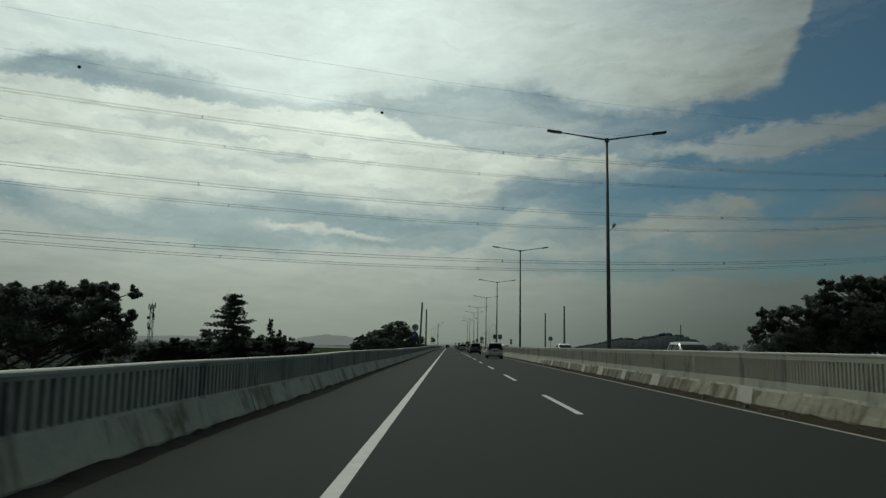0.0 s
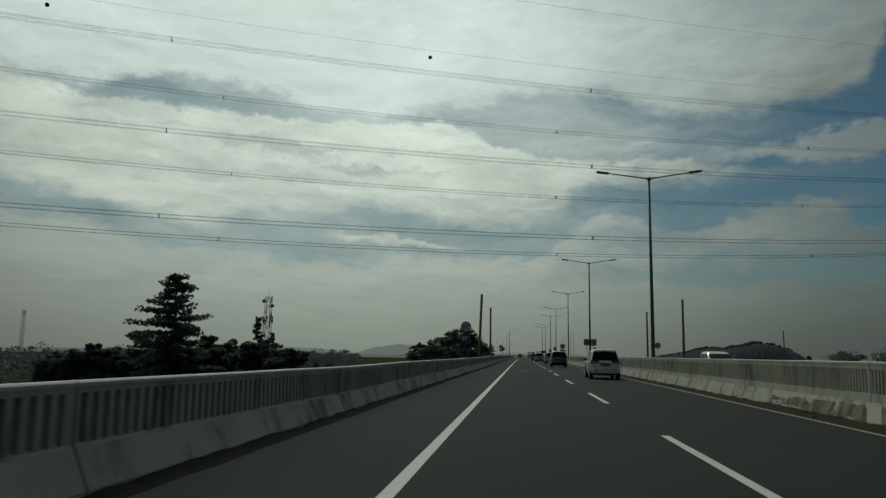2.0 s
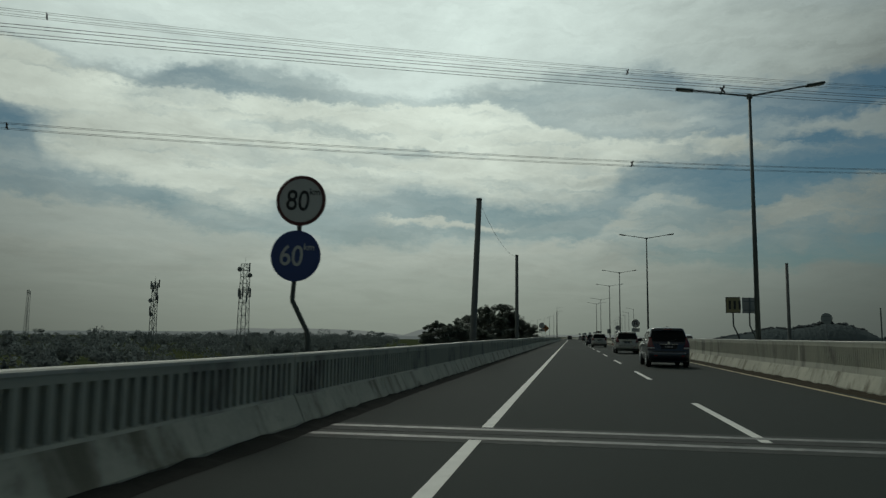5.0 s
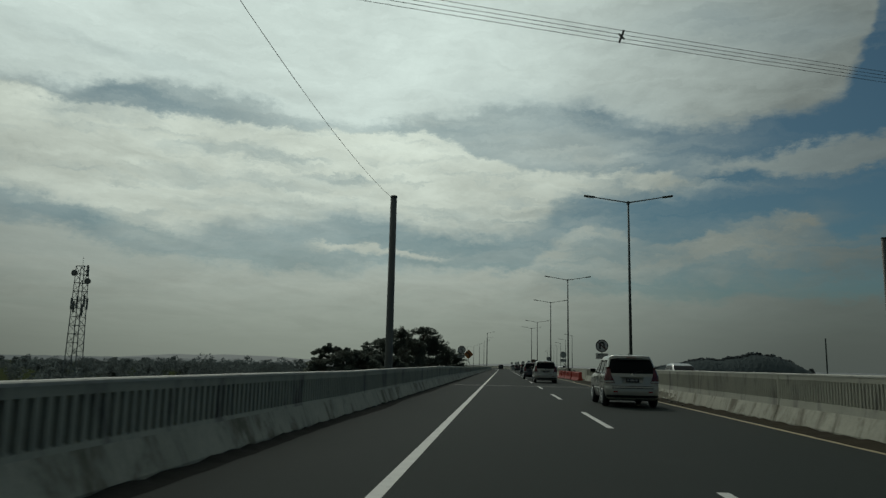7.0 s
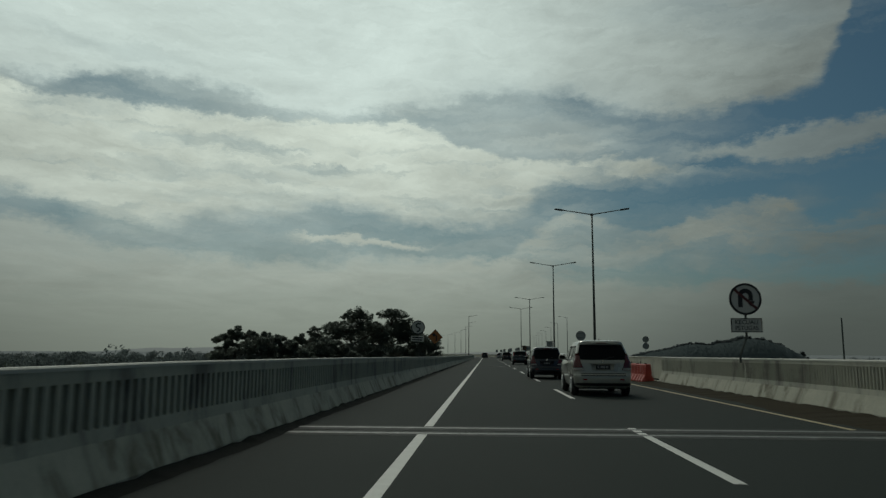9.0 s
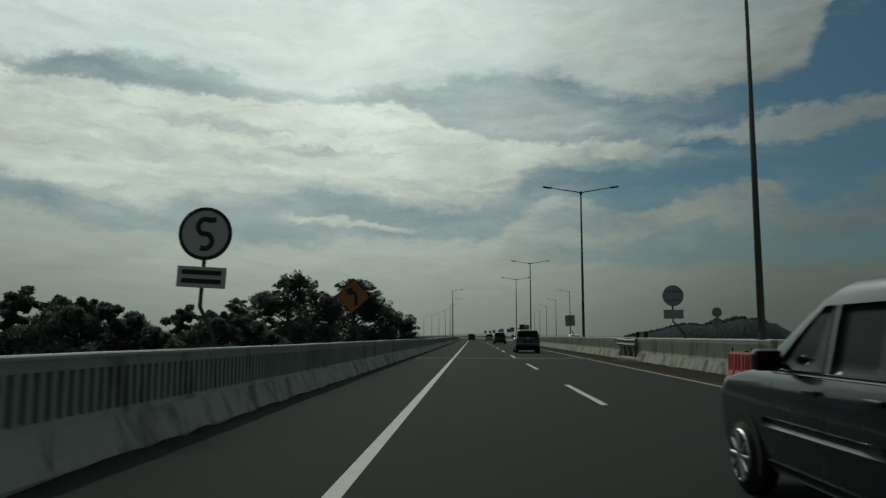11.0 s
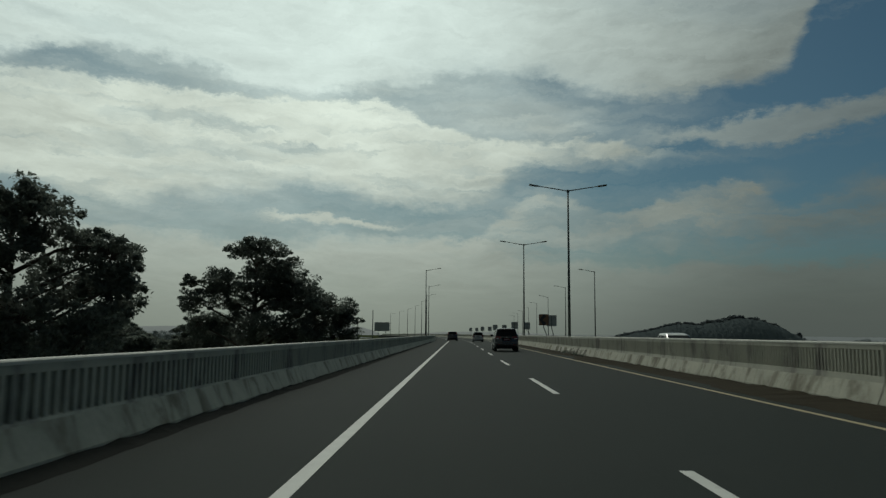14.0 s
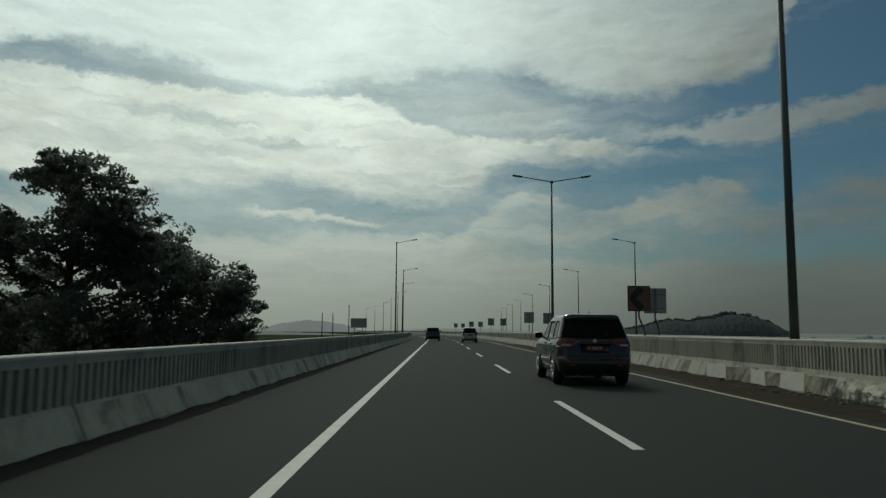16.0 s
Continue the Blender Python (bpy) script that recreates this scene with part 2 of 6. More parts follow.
ASPHALT = material("asphalt", (0.0275, 0.0345, 0.0315), 0.88, vary=0.16, scale=0.35, grain=60, bump=0.4, stain=(0.030, 0.0365, 0.0335), spec=0.12)
LINE = material("road_paint", (0.62, 0.62, 0.58), 0.7, vary=0.2, scale=3, grain=25, bump=0.1, stain=(0.35, 0.35, 0.33), stain_at=0.66)
WORN = material("worn_paint", (0.36, 0.33, 0.27), 0.7, vary=0.25, scale=2, grain=20, bump=0.1, stain=(0.2, 0.19, 0.16), stain_at=0.58)
YELLOW = material("yellow_paint", (0.42, 0.35, 0.20), 0.7, vary=0.2, scale=2, grain=25, bump=0.1, stain=(0.28, 0.24, 0.15), stain_at=0.6)
CONCRETE = material("concrete", (0.41, 0.41, 0.34), 0.85, vary=0.22, scale=0.7, grain=14, bump=0.25, stain=(0.19, 0.185, 0.165), stain_at=0.58)
FOOT = material("stained_concrete", (0.43, 0.425, 0.35), 0.88, vary=0.3, scale=0.8, grain=10, bump=0.4, stain=(0.16, 0.15, 0.11), stain_at=0.55)
MENDED = material("fresh_concrete", (0.46, 0.45, 0.40), 0.85, vary=0.2, scale=1.5, grain=12, bump=0.25, stain=(0.33, 0.32, 0.28), stain_at=0.6)
CAP = material("white_concrete", (0.50, 0.50, 0.45), 0.75, vary=0.15, scale=0.8, grain=12, bump=0.15, stain=(0.36, 0.35, 0.32), stain_at=0.62)
JOINT = material("joint_strip", (0.11, 0.115, 0.11), 0.6, vary=0.5, scale=2.2, grain=9, bump=0.2, stain=(0.23, 0.23, 0.215), stain_at=0.56)
BAND = material("worn_band", (0.042, 0.048, 0.044), 0.85, vary=0.4, scale=1.5, grain=8, bump=0.3, stain=(0.08, 0.085, 0.08), stain_at=0.6, spec=0.15)
DARK = material("joint_gap", (0.02, 0.02, 0.02), 0.9, vary=0.2, bump=0)
DIRT = material("dirt", (0.042, 0.036, 0.025), 0.95, vary=0.4, scale=1.2, grain=18, bump=0.8, stain=(0.036, 0.032, 0.024), stain_at=0.62, spec=0.05)
# grit, darkened to include the shadow line at the left parapet's foot
GRIT_SHADOW = material("grit", (0.019, 0.021, 0.019), 0.95, vary=0.4, scale=1.2, grain=18, bump=0.8, stain=(0.026, 0.027, 0.024), stain_at=0.62, spec=0.05)
RUBBLE = material("rubble", (0.12, 0.115, 0.10), 0.95, vary=0.4, scale=4, grain=20, bump=0.4, stain=(0.05, 0.046, 0.04), stain_at=0.5)
GALV = material("galvanised_steel", (0.18, 0.20, 0.20), 0.5, 0.6, vary=0.15, scale=1.5, grain=20, bump=0.05)
POLE = material("painted_steel", (0.10, 0.12, 0.115), 0.55, 0.3, vary=0.15, scale=1.0, grain=20, bump=0.05)
MASTM = material("utility_pole", (0.12, 0.127, 0.12), 0.7, 0.1, vary=0.25, scale=0.8, grain=12, bump=0.1)
WIRE = material("cable", (0.05, 0.05, 0.05), 0.6, 0.2, vary=0.1, bump=0)
GLASS_LAMP = material("lamp_lens", (0.30, 0.31, 0.30), 0.3, vary=0.05, bump=0)
GRASS = material("grass", (0.05, 0.062, 0.03), 1.0, spec=0.0, vary=0.45, scale=0.06, grain=0.8, bump=0.3, stain=(0.085, 0.08, 0.05), stain_at=0.6)
BARK = material("bark", (0.075, 0.06, 0.045), 0.9, vary=0.35, scale=2, grain=14, bump=0.5)


def leafy(name, colour, through_=0.62):
    """Leaf: matt, and partly lit through from behind."""
    mat = bpy.data.materials.new(name)
    mat.use_nodes = True
    n = Nodes(mat.node_tree)
    b = mat.node_tree.nodes["Principled BSDF"]
    k = n.m("ADD", 0.74, n.m("MULTIPLY", n.add("ShaderNodeNewGeometry").outputs["Random Per Island"], 0.52))
    col = n.mix(1.0, colour, n.vec(k, k, k), "MULTIPLY")
    n.put(b.inputs["Base Color"], col)
    b.inputs["Roughness"].default_value = 0.75
    b.inputs["Specular IOR Level"].default_value = 0.2
    tr = n.add("ShaderNodeBsdfTranslucent")
    n.put(tr.inputs[0], col)
    mx = n.add("ShaderNodeMixShader")
    mx.inputs[0].default_value = through_
    n.put(mx.inputs[1], b.outputs[0])
    n.put(mx.inputs[2], tr.outputs[0])
    n.put(mat.node_tree.nodes["Material Output"].inputs[0], mx.outputs[0])
    return mat


LEAF = leafy("leaf", (0.15, 0.17, 0.145))
LEAF_DARK = leafy("dark_leaf", (0.10, 0.12, 0.10))
# distant leaves: bluer base colours with the haze of distance mixed in
LEAF_HILL_HAZE = leafy("hill_leaf_haze", (0.12, 0.138, 0.145), 0.6)
LEAF_FAR_HAZE = leafy("far_leaf_haze", (0.125, 0.148, 0.146), 0.6)

# ------------------------------------------------------------------ mesh helpers


def part(name, bm, mat, parent=None, label="", smooth=False):
    """Links a bmesh as one mesh object."""
    me = bpy.data.meshes.new(name)
    bmesh.ops.recalc_face_normals(bm, faces=bm.faces)
    bm.to_mesh(me)
    bm.free()
    for m_ in (mat if isinstance(mat, (list, tuple)) else [mat]):
        me.materials.append(m_)
    if smooth:
        for p in me.polygons:
            p.use_smooth = True
    ob = new(name, me)
    if parent is not None:
        ob.parent = parent
    if label:
        ob["label"] = label
    return ob


def raw(name, verts, faces, mat, parent=None, label="", smooth=False):
    """Links a mesh from computed lists."""
    me = bpy.data.meshes.new(name)
    me.from_pydata(verts, [], faces)
    me.materials.append(mat)
    if smooth:
        me.polygons.foreach_set("use_smooth", [True] * len(me.polygons))
    me.update()
    ob = new(name, me)
    if parent is not None:
        ob.parent = parent
    if label:
        ob["label"] = label
    return ob


def thing(name, x, y, z, label, category, group="", kind="", turn=0.0):
    ob = new(name)
    ob.empty_display_size = 0.3
    ob.matrix_world = pose(x, y, z, 0, 0, turn)
    return tagged(ob, label, category, group, kind)


def box(bm, x0, x1, y0, y1, z0, z1, bevel=0.0):
    m_ = Matrix.Translation(((x0 + x1) / 2, (y0 + y1) / 2, (z0 + z1) / 2)) @ Matrix.Diagonal((x1 - x0, y1 - y0, z1 - z0, 1))
    r = bmesh.ops.create_cube(bm, size=1.0, matrix=m_)
    if bevel:
        es = list({e for v in r["verts"] for e in v.link_edges})
        bmesh.ops.bevel(bm, geom=es, offset=bevel, segments=2, affect="EDGES", profile=0.5)
    return bm


def tube(bm, a, b, r0, r1=None, n=8, caps=True):
    a, b = Vector(a), Vector(b)
    d = b - a
    m_ = Matrix.Translation((a + b) / 2) @ d.to_track_quat("Z", "Y").to_matrix().to_4x4()
    bmesh.ops.create_cone(bm, cap_ends=caps, segments=n, radius1=r0, radius2=r0 if r1 is None else r1, depth=d.length, matrix=m_)
    return bm


def disc(bm, r, y0, y1, n=40, x=0.0, z=0.0):
    """A round plate that faces along y."""
    return tube(bm, (x, y0, z), (x, y1, z), r, n=n)


# ------------------------------------------------------------------ the line of the road
BEND, RADIUS = 372.0, 1400.0


def cx(y):
    """How far the road has swung to the left at y."""
    return 0.0 if y <= BEND else -(y - BEND) ** 2 / (2 * RADIUS)


def heading(y):
    return 0.0 if y <= BEND else math.degrees(math.atan((y - BEND) / RADIUS))


def median(y):
    """Face of the median parapet, from the edge line."""
    return 8.05 if y < 170.2 else 9.05


def outer(y):
    """Far edge of the other carriageway."""
    return 20.8 + 3.0 * min(1.0, max(0.0, (y - 250) / 120)) + 0.033 * max(0.0, y - 370)


STEPS = [-60, 0, 60, 120, 170.2, 170.21, 236.7, 300, 330, 360] + list(range(380, 721, 10))
GROUND = -8.0


def ribbon(name, left, right, z, mat, steps, label, category, kind="structure", thick=0.0):
    vs, fs = [], []
    for y in steps:
        vs += [(cx(y) + left(y), y, z), (cx(y) + right(y), y, z)]
        if thick:
            vs += [(cx(y) + left(y), y, z - thick), (cx(y) + right(y), y, z - thick)]
    k = 4 if thick else 2
    for i in range(len(steps) - 1):
        a, b = i * k, (i + 1) * k
        fs.append((a, a + 1, b + 1, b))
        if thick:
            fs += [(a + 2, b + 2, b + 3, a + 3), (a, b, b + 2, a + 2), (a + 1, a + 3, b + 3, b + 1)]
    ob = raw(name, vs, fs, mat)
    return tagged(ob, label, category, kind=kind)


ribbon("road", lambda y: -3.3 if y < 365 else -4.6, lambda y: median(y) + 0.2, 0.0, ASPHALT, STEPS, "dark grey worn asphalt carriageway of an elevated toll road", "road", thick=1.2)
ribbon("road", lambda y: median(y) + 1.6, lambda y: outer(y) + (0.3 if y < 340 else 1.3), 0.0, ASPHALT, STEPS, "dark grey asphalt of the opposite carriageway", "road", thick=1.2)
ribbon("median", lambda y: median(y) + 0.2, lambda y: median(y) + 1.6, -0.1, CONCRETE, STEPS, "bare concrete strip between the two median parapets", "median", thick=1.0)
gv = [(x, y, GROUND) for x, y in ((-4500, -4500), (4500, -4500), (4500, 4500), (-4500, 4500))]
tagged(raw("ground", gv, [(0, 1, 2, 3)], GRASS), "flat green lowland far below the viaduct", "ground", kind="structure")

# piers under both decks
for y in range(-45, 720, 45):
    for a, b in ((-2.9, 8.0), (10.2, outer(y) - 0.2)):
        mid = cx(y) + (a + b) / 2
        pr = thing("viaduct_pier", mid, y, GROUND, "plain grey concrete pier under the viaduct deck", "pier", "viaduct piers", "structure", heading(y))
        bm = bmesh.new()
        box(bm, -1.6, 1.6, -0.9, 0.9, 0, 5.6, 0.15)
        part("column", bm, CONCRETE, pr)
        bm = bmesh.new()
        box(bm, (a - b) / 2 + 0.6, (b - a) / 2 - 0.6, -1.0, 1.0, 5.6, 6.8, 0.1)
        part("crosshead", bm, CONCRETE, pr)

# painted lines
ribbon("edge_line", lambda y: -0.08, lambda y: 0.08, 0.004, LINE, [-60, 94.9], "solid white edge line of the carriageway", "road marking")
for a, b in ((96.2, 169.6), (170.9, 236.1), (237.4, 361)):
    ribbon("edge_line", lambda y: -0.08, lambda y: 0.08, 0.004, LINE, [a, b], "solid white edge line of the carriageway", "road marking")
ribbon("edge_line", lambda y: -0.08, lambda y: 0.08, 0.004, LINE, [361.5] + list(range(372, 721, 6)), "solid white edge line of the carriageway", "road marking")
ribbon("median_line", lambda y: 7.42, lambda y: 7.53, 0.004, WORN, [-60, 95], "thin worn white line along the median", "road marking")
ribbon("median_line", lambda y: 7.42, lambda y: 7.55, 0.004, YELLOW, [96, 169.5], "worn yellow line along the median", "road marking")
ribbon("median_line", lambda y: 7.40, lambda y: 7.53, 0.004, YELLOW, [171, 236], "worn yellow line along the median", "road marking")
ribbon("median_line", lambda y: 7.40, lambda y: 7.53, 0.004, YELLOW, [237.5, 300, 360] + list(range(372, 721, 6)), "worn yellow line along the median", "road marking")

vs = [(x, y, 0.004) for x, y in ((-0.07, 0), (0.07, 0), (0.07, 5.7), (-0.07, 5.7))]
dash = tagged(raw("lane_dash", vs, [(0, 1, 2, 3)], LINE), "white lane dash painted on the asphalt", "road marking", "lane dashes", "structure")
dash.location = (3.6, -41.2, 0)
STARTS = [14.75 + 13.97 * i for i in range(-3, 6)] + [95.5 + 13.95 * i for i in range(6)] + [179.8, 193.8, 208.1, 222.7] + [237.5 + 14.88 * i for i in range(33)]
for y in STARTS:
    copy_thing(dash, pose(3.6 + cx(y + 2.6), y, 0, 0, 0, heading(y + 2.6)))

# ------------------------------------------------------------------ parapets


def between(table, y):
    """Straight-line reading of a table of (y, value)."""
    for (a, p), (b, q) in zip(table, table[1:]):
        if y <= b:
            return p + (q - p) * max(0.0, y - a) / (b - a)
    return table[-1][1]


# height of each coping and of the plain band under it, along the road
LEFT_TOP = [(-60, 1.02), (10, 1.02), (20, 0.99), (28, 1.03), (36, 1.02), (45, 1.0), (53, 0.98), (60, 1.01), (100, 1.015), (109, 1.04), (119, 1.075), (130, 1.095), (140, 1.085), (148, 1.125), (157, 1.14), (166, 1.19), (175, 1.19), (209, 1.10), (222, 1.085), (235, 1.08), (243, 1.06), (252, 1.025), (720, 1.03)]
LEFT_BAND = [(-60, 0.085), (20, 0.085), (60, 0.11), (100, 0.125), (165, 0.16), (210, 0.15), (240, 0.13), (720, 0.125)]
MEDIAN_TOP = [(-60, 1.27), (160, 1.26), (170, 1.20), (236, 1.175), (260, 1.20), (300, 1.17), (720, 1.17)]
MEDIAN_BAND = [(-60, 0.15), (165, 0.15), (175, 0.13), (720, 0.13)]
EDGE_TOP, EDGE_BAND = [(-60, 1.06), (720, 1.06)], [(-60, 0.11), (720, 0.11)]


def parapet(name, y0, length, tops, bands, slot, pitch=0.205, turned=False):
    """A length of cast concrete parapet: sloped foot, upper face with deep upright slots, coping. Its face looks to +x, at x 0 at the foot, and it runs from y 0, which lies at y0 along the road (or at its end, where it is turned about)."""
    face, back, deep = -0.17, -0.36, 0.165
    root = new(name)

    def top(y):
        w = y0 + (length - y if turned else y)
        return between(tops, w) + 0.006 * noise.noise((w * 0.35, 4.0, pitch * 50))

    def hi(y):
        return top(y) - between(bands, y0 + (length - y if turned else y))

    def lo(y):
        return hi(y) - slot

    n = max(1, int((length - 0.10) / pitch))
    pitch = (length - 0.10) / n
    start = 0.05
    cols = [0.0] + [start + i * pitch for i in range(n + 1)] + [length]
    vs, fs = [], []

    def quad(*p):
        k = len(vs)
        vs.extend(p)
        fs.append((k, k + 1, k + 2, k + 3))

    for a, b in zip(cols, cols[1:]):
        fa, fb = min(0.46, lo(a) - 0.03), min(0.46, lo(b) - 0.03)
        quad((0, a, 0), (0, b, 0), (0, b, 0.09), (0, a, 0.09))
        quad((0, a, 0.09), (0, b, 0.09), (-0.15, b, fb), (-0.15, a, fa))
    raw("foot", list(vs), list(fs), FOOT, root)
    vs.clear(), fs.clear()
    gap = pitch * 0.56
    f, d = face, face - deep
    for i, (a, c) in enumerate(zip(cols, cols[1:])):
        la, lc, ha, hc = lo(a), lo(c), hi(a), hi(c)
        ta, tc = top(a) - 0.04, top(c) - 0.04
        quad((-0.15, a, min(0.46, la - 0.03)), (-0.15, c, min(0.46, lc - 0.03)), (f, c, lc), (f, a, la))
        quad((f, a, ha), (f, c, hc), (f, c, tc), (f, a, ta))
        quad((back, a, 0), (back, a, ta), (back, c, tc), (back, c, 0))
        if i == 0 or i == n + 1:
            quad((f, a, la), (f, c, lc), (f, c, hc), (f, a, ha))
            continue
        b = a + gap
        lb, hb = lo(b), hi(b)
        quad((d, a + 0.015, la + 0.05), (d, b - 0.015, lb + 0.05), (d, b - 0.015, hb - 0.01), (d, a + 0.015, ha - 0.01))
        quad((f, a, la), (d, a + 0.015, la + 0.05), (d, a + 0.015, ha - 0.01), (f, a, ha))
        quad((d, b - 0.015, lb + 0.05), (f, b, lb), (f, b, hb), (d, b - 0.015, hb - 0.01))
        quad((f, a, la), (f, b, lb), (d, b - 0.015, lb + 0.05), (d, a + 0.015, la + 0.05))
        quad((d, a + 0.015, ha - 0.01), (d, b - 0.015, hb - 0.01), (f, b, hb), (f, a, ha))
        quad((f, b, lb), (f, c, lc), (f, c, hc), (f, b, hb))
    for e in (0, length):
        k = len(vs)
        ft = min(0.46, lo(e) - 0.03)
        vs.extend([(back, e, 0), (0, e, 0), (0, e, 0.09), (-0.15, e, ft), (face, e, lo(e)), (face, e, top(e) - 0.04), (back, e, top(e) - 0.04)])
        fs.append(tuple(range(k, k + 7)))
    raw("wall", vs, fs, CONCRETE, root)
    prof = [(back - 0.02, -0.045), (back - 0.02, -0.014), (back - 0.006, 0.0), (face - 0.006, 0.0), (face + 0.008, -0.014), (face + 0.008, -0.045)]
    steps = max(1, int(length / 1.2))
    cv, cf = [], []
    for i in range(steps + 1):
        y = length * i / steps
        cv += [(x, y, top(y) + z) for x, z in prof]
    for i in range(steps):
        for j in range(6):
            a, b = 6 * i + j, 6 * i + (j + 1) % 6
            cf.append((a, b, b + 6, a + 6))
    cf += [tuple(range(6)), tuple(range(6 * steps, 6 * steps + 6))]
    raw("cap", cv, cf, CAP, root, "pale smooth concrete coping")
    return root


def lengths(a, b, step):
    """Cast lengths of one span, with thin joints between them."""
    n = max(1, round((b - a) / step))
    return [(a + (b - a) * i / n, a + (b - a) * (i + 1) / n) for i in range(n)]


CURVED = [(361.2 + 21 * i, 361.2 + 21 * (i + 1)) for i in range(17)]
label_l = "weathered grey concrete parapet with sunk upright slots"
rng = random.Random(12)
LEFT_RUNS = [r for a, b in ((-60, 28.2), (28.2, 95.5), (95.5, 170.2), (170.2, 236.7), (236.7, 296.9), (296.9, 361.2)) for r in lengths(a, b, 14.5)]
for a, b in LEFT_RUNS + CURVED:
    p = parapet("parapet_left", a, b - a - 0.03, LEFT_TOP, LEFT_BAND, 0.44, 0.183)
    tagged(p, label_l + " and pale coping", "parapet", "left parapet", "structure")
    p.matrix_world = pose(cx(a) - 2.45 + rng.uniform(-0.006, 0.006), a, 0, 0, 0, heading((a + b) / 2))
MEDIAN_RUNS = lengths(-60, 22.0, 14.0) + lengths(22.0, 95.5, 14.5) + lengths(95.5, 170.2, 14.5) + [(170.2, 181.5), (181.5, 192.8), (214.5, 230.8), (235.4, 236.9)] + lengths(236.9, 361.2, 14.5)
for a, b in MEDIAN_RUNS + CURVED:
    mid = (a + b) / 2
    p = parapet("parapet_median", a, b - a - 0.03, MEDIAN_TOP, MEDIAN_BAND, 0.49, 0.142, True)
    tagged(p, label_l + " and dirty sloped foot along the median", "parapet", "median parapets", "structure")
    # turned about: its face looks to the left
    p.matrix_world = pose(cx(b) + median(mid) + rng.uniform(-0.006, 0.006), b - 0.03, 0, 0, 0, 180 + heading(mid))
for a, b in [(-60, 95.5), (95.5, 170.2), (170.2, 236.7), (236.7, 361.2)] + CURVED:
    mid = (a + b) / 2
    p = parapet("parapet_opposite", a, b - a - 0.05, MEDIAN_TOP, MEDIAN_BAND, 0.49)
    tagged(p, "grey concrete parapet on the far side of the median", "parapet", "median parapets", "structure")
    p.matrix_world = pose(cx(a) + median(mid) + 1.8, a, 0, 0, 0, heading(mid))
    p = parapet("parapet_right", a, b - a - 0.05, EDGE_TOP, EDGE_BAND, 0.41, 0.205, True)
    tagged(p, "grey concrete parapet along the far edge of the opposite carriageway", "parapet", "outer parapets", "structure")
    o0, o1 = outer(a), outer(b)
    p.matrix_world = pose(cx(b) + o1, b - 0.05, 0, 0, 0, 180 + heading(mid) - math.degrees(math.atan2(o1 - o0, b - a)))

# mended patches on the foot of the median parapet
rng = random.Random(3)
for y, w in ((17.4, 0.9), (25.1, 1.0), (29.9, 0.6), (34.2, 1.1), (38.6, 0.8), (43.2, 0.6), (50.5, 0.6), (304.2, 1.1), (306.0, 0.8), (308.4, 1.4)):
    x = median(y)
    lo_, hi_ = rng.uniform(0.02, 0.06), rng.uniform(0.40, 0.455)
    k_ = rng.uniform(0.1, 0.5)
    at = lambda z: x + (0.0 if z < 0.09 else (z - 0.09) / 0.37 * 0.15) - 0.022
    vs = [(at(lo_), y, lo_), (at(lo_), y + w, lo_), (at(0.09) - 0.002, y + w + k_ * 0.3, 0.09), (at(hi_), y + w + k_, hi_), (at(hi_), y + k_, hi_), (at(0.09) - 0.002, y + k_ * 0.3, 0.09)]
    vs += [(p[0] + 0.05, p[1], p[2]) for p in vs]
    fs = [(0, 5, 2, 1), (5, 4, 3, 2)] + [(i, (i + 1) % 6, (i + 1) % 6 + 6, i + 6) for i in range(6)]
    tagged(raw("concrete_patch", vs, fs, MENDED), "pale mended patch on the parapet foot", "patch", "mended patches", "structure")

# stretches of the foot where the concrete has broken away or is caked with dirt
SPALLED = material("spalled_concrete", (0.46, 0.45, 0.38), 0.92, vary=0.5, scale=1.6, grain=12, bump=0.8, stain=(0.05, 0.047, 0.034), stain_at=0.50)
CAKED = material("caked_concrete", (0.22, 0.21, 0.155), 0.92, vary=0.6, scale=1.3, grain=9, bump=0.6, stain=(0.075, 0.07, 0.045), stain_at=0.50)

MOSSY = material("mossy_concrete", (0.33, 0.32, 0.235), 0.92, vary=0.45, scale=1.1, grain=9, bump=0.5, stain=(0.12, 0.112, 0.068), stain_at=0.53)


def broken_foot(y0, y1, rough, mat, lab, seed):
    x = median((y0 + y1) / 2)
    nv = 9
    nu = int((y1 - y0) / 0.12)
    vs, fs = [], []
    for i in range(nu + 1):
        y = y0 + (y1 - y0) * i / nu
        top = 0.40 + 0.07 * noise.noise((y * 0.9, seed, 0)) + 0.03 * noise.noise((y * 4, seed, 1))
        for j in range(nv + 1):
            z = top * j / nv
            face = x + (0.0 if z < 0.09 else (z - 0.09) / 0.37 * 0.15)
            e = min(1, 4 * min(i / nu, 1 - i / nu)) * min(1.0, 3 * (1 - j / nv))
            d = 0.004 + rough * e * max(0.0, 0.45 + 0.8 * noise.noise((y * 2.6, z * 6, seed)) + 0.5 * noise.noise((y * 7, z * 14, seed)))
            vs.append((face - d, y, z))
    for i in range(nu):
        for j in range(nv):
            a = i * (nv + 1) + j
            fs.append((a, a + 1, a + nv + 2, a + nv + 1))
    tagged(raw("broken_concrete", vs, fs, mat), lab, "broken concrete", "broken parapet feet", "structure")


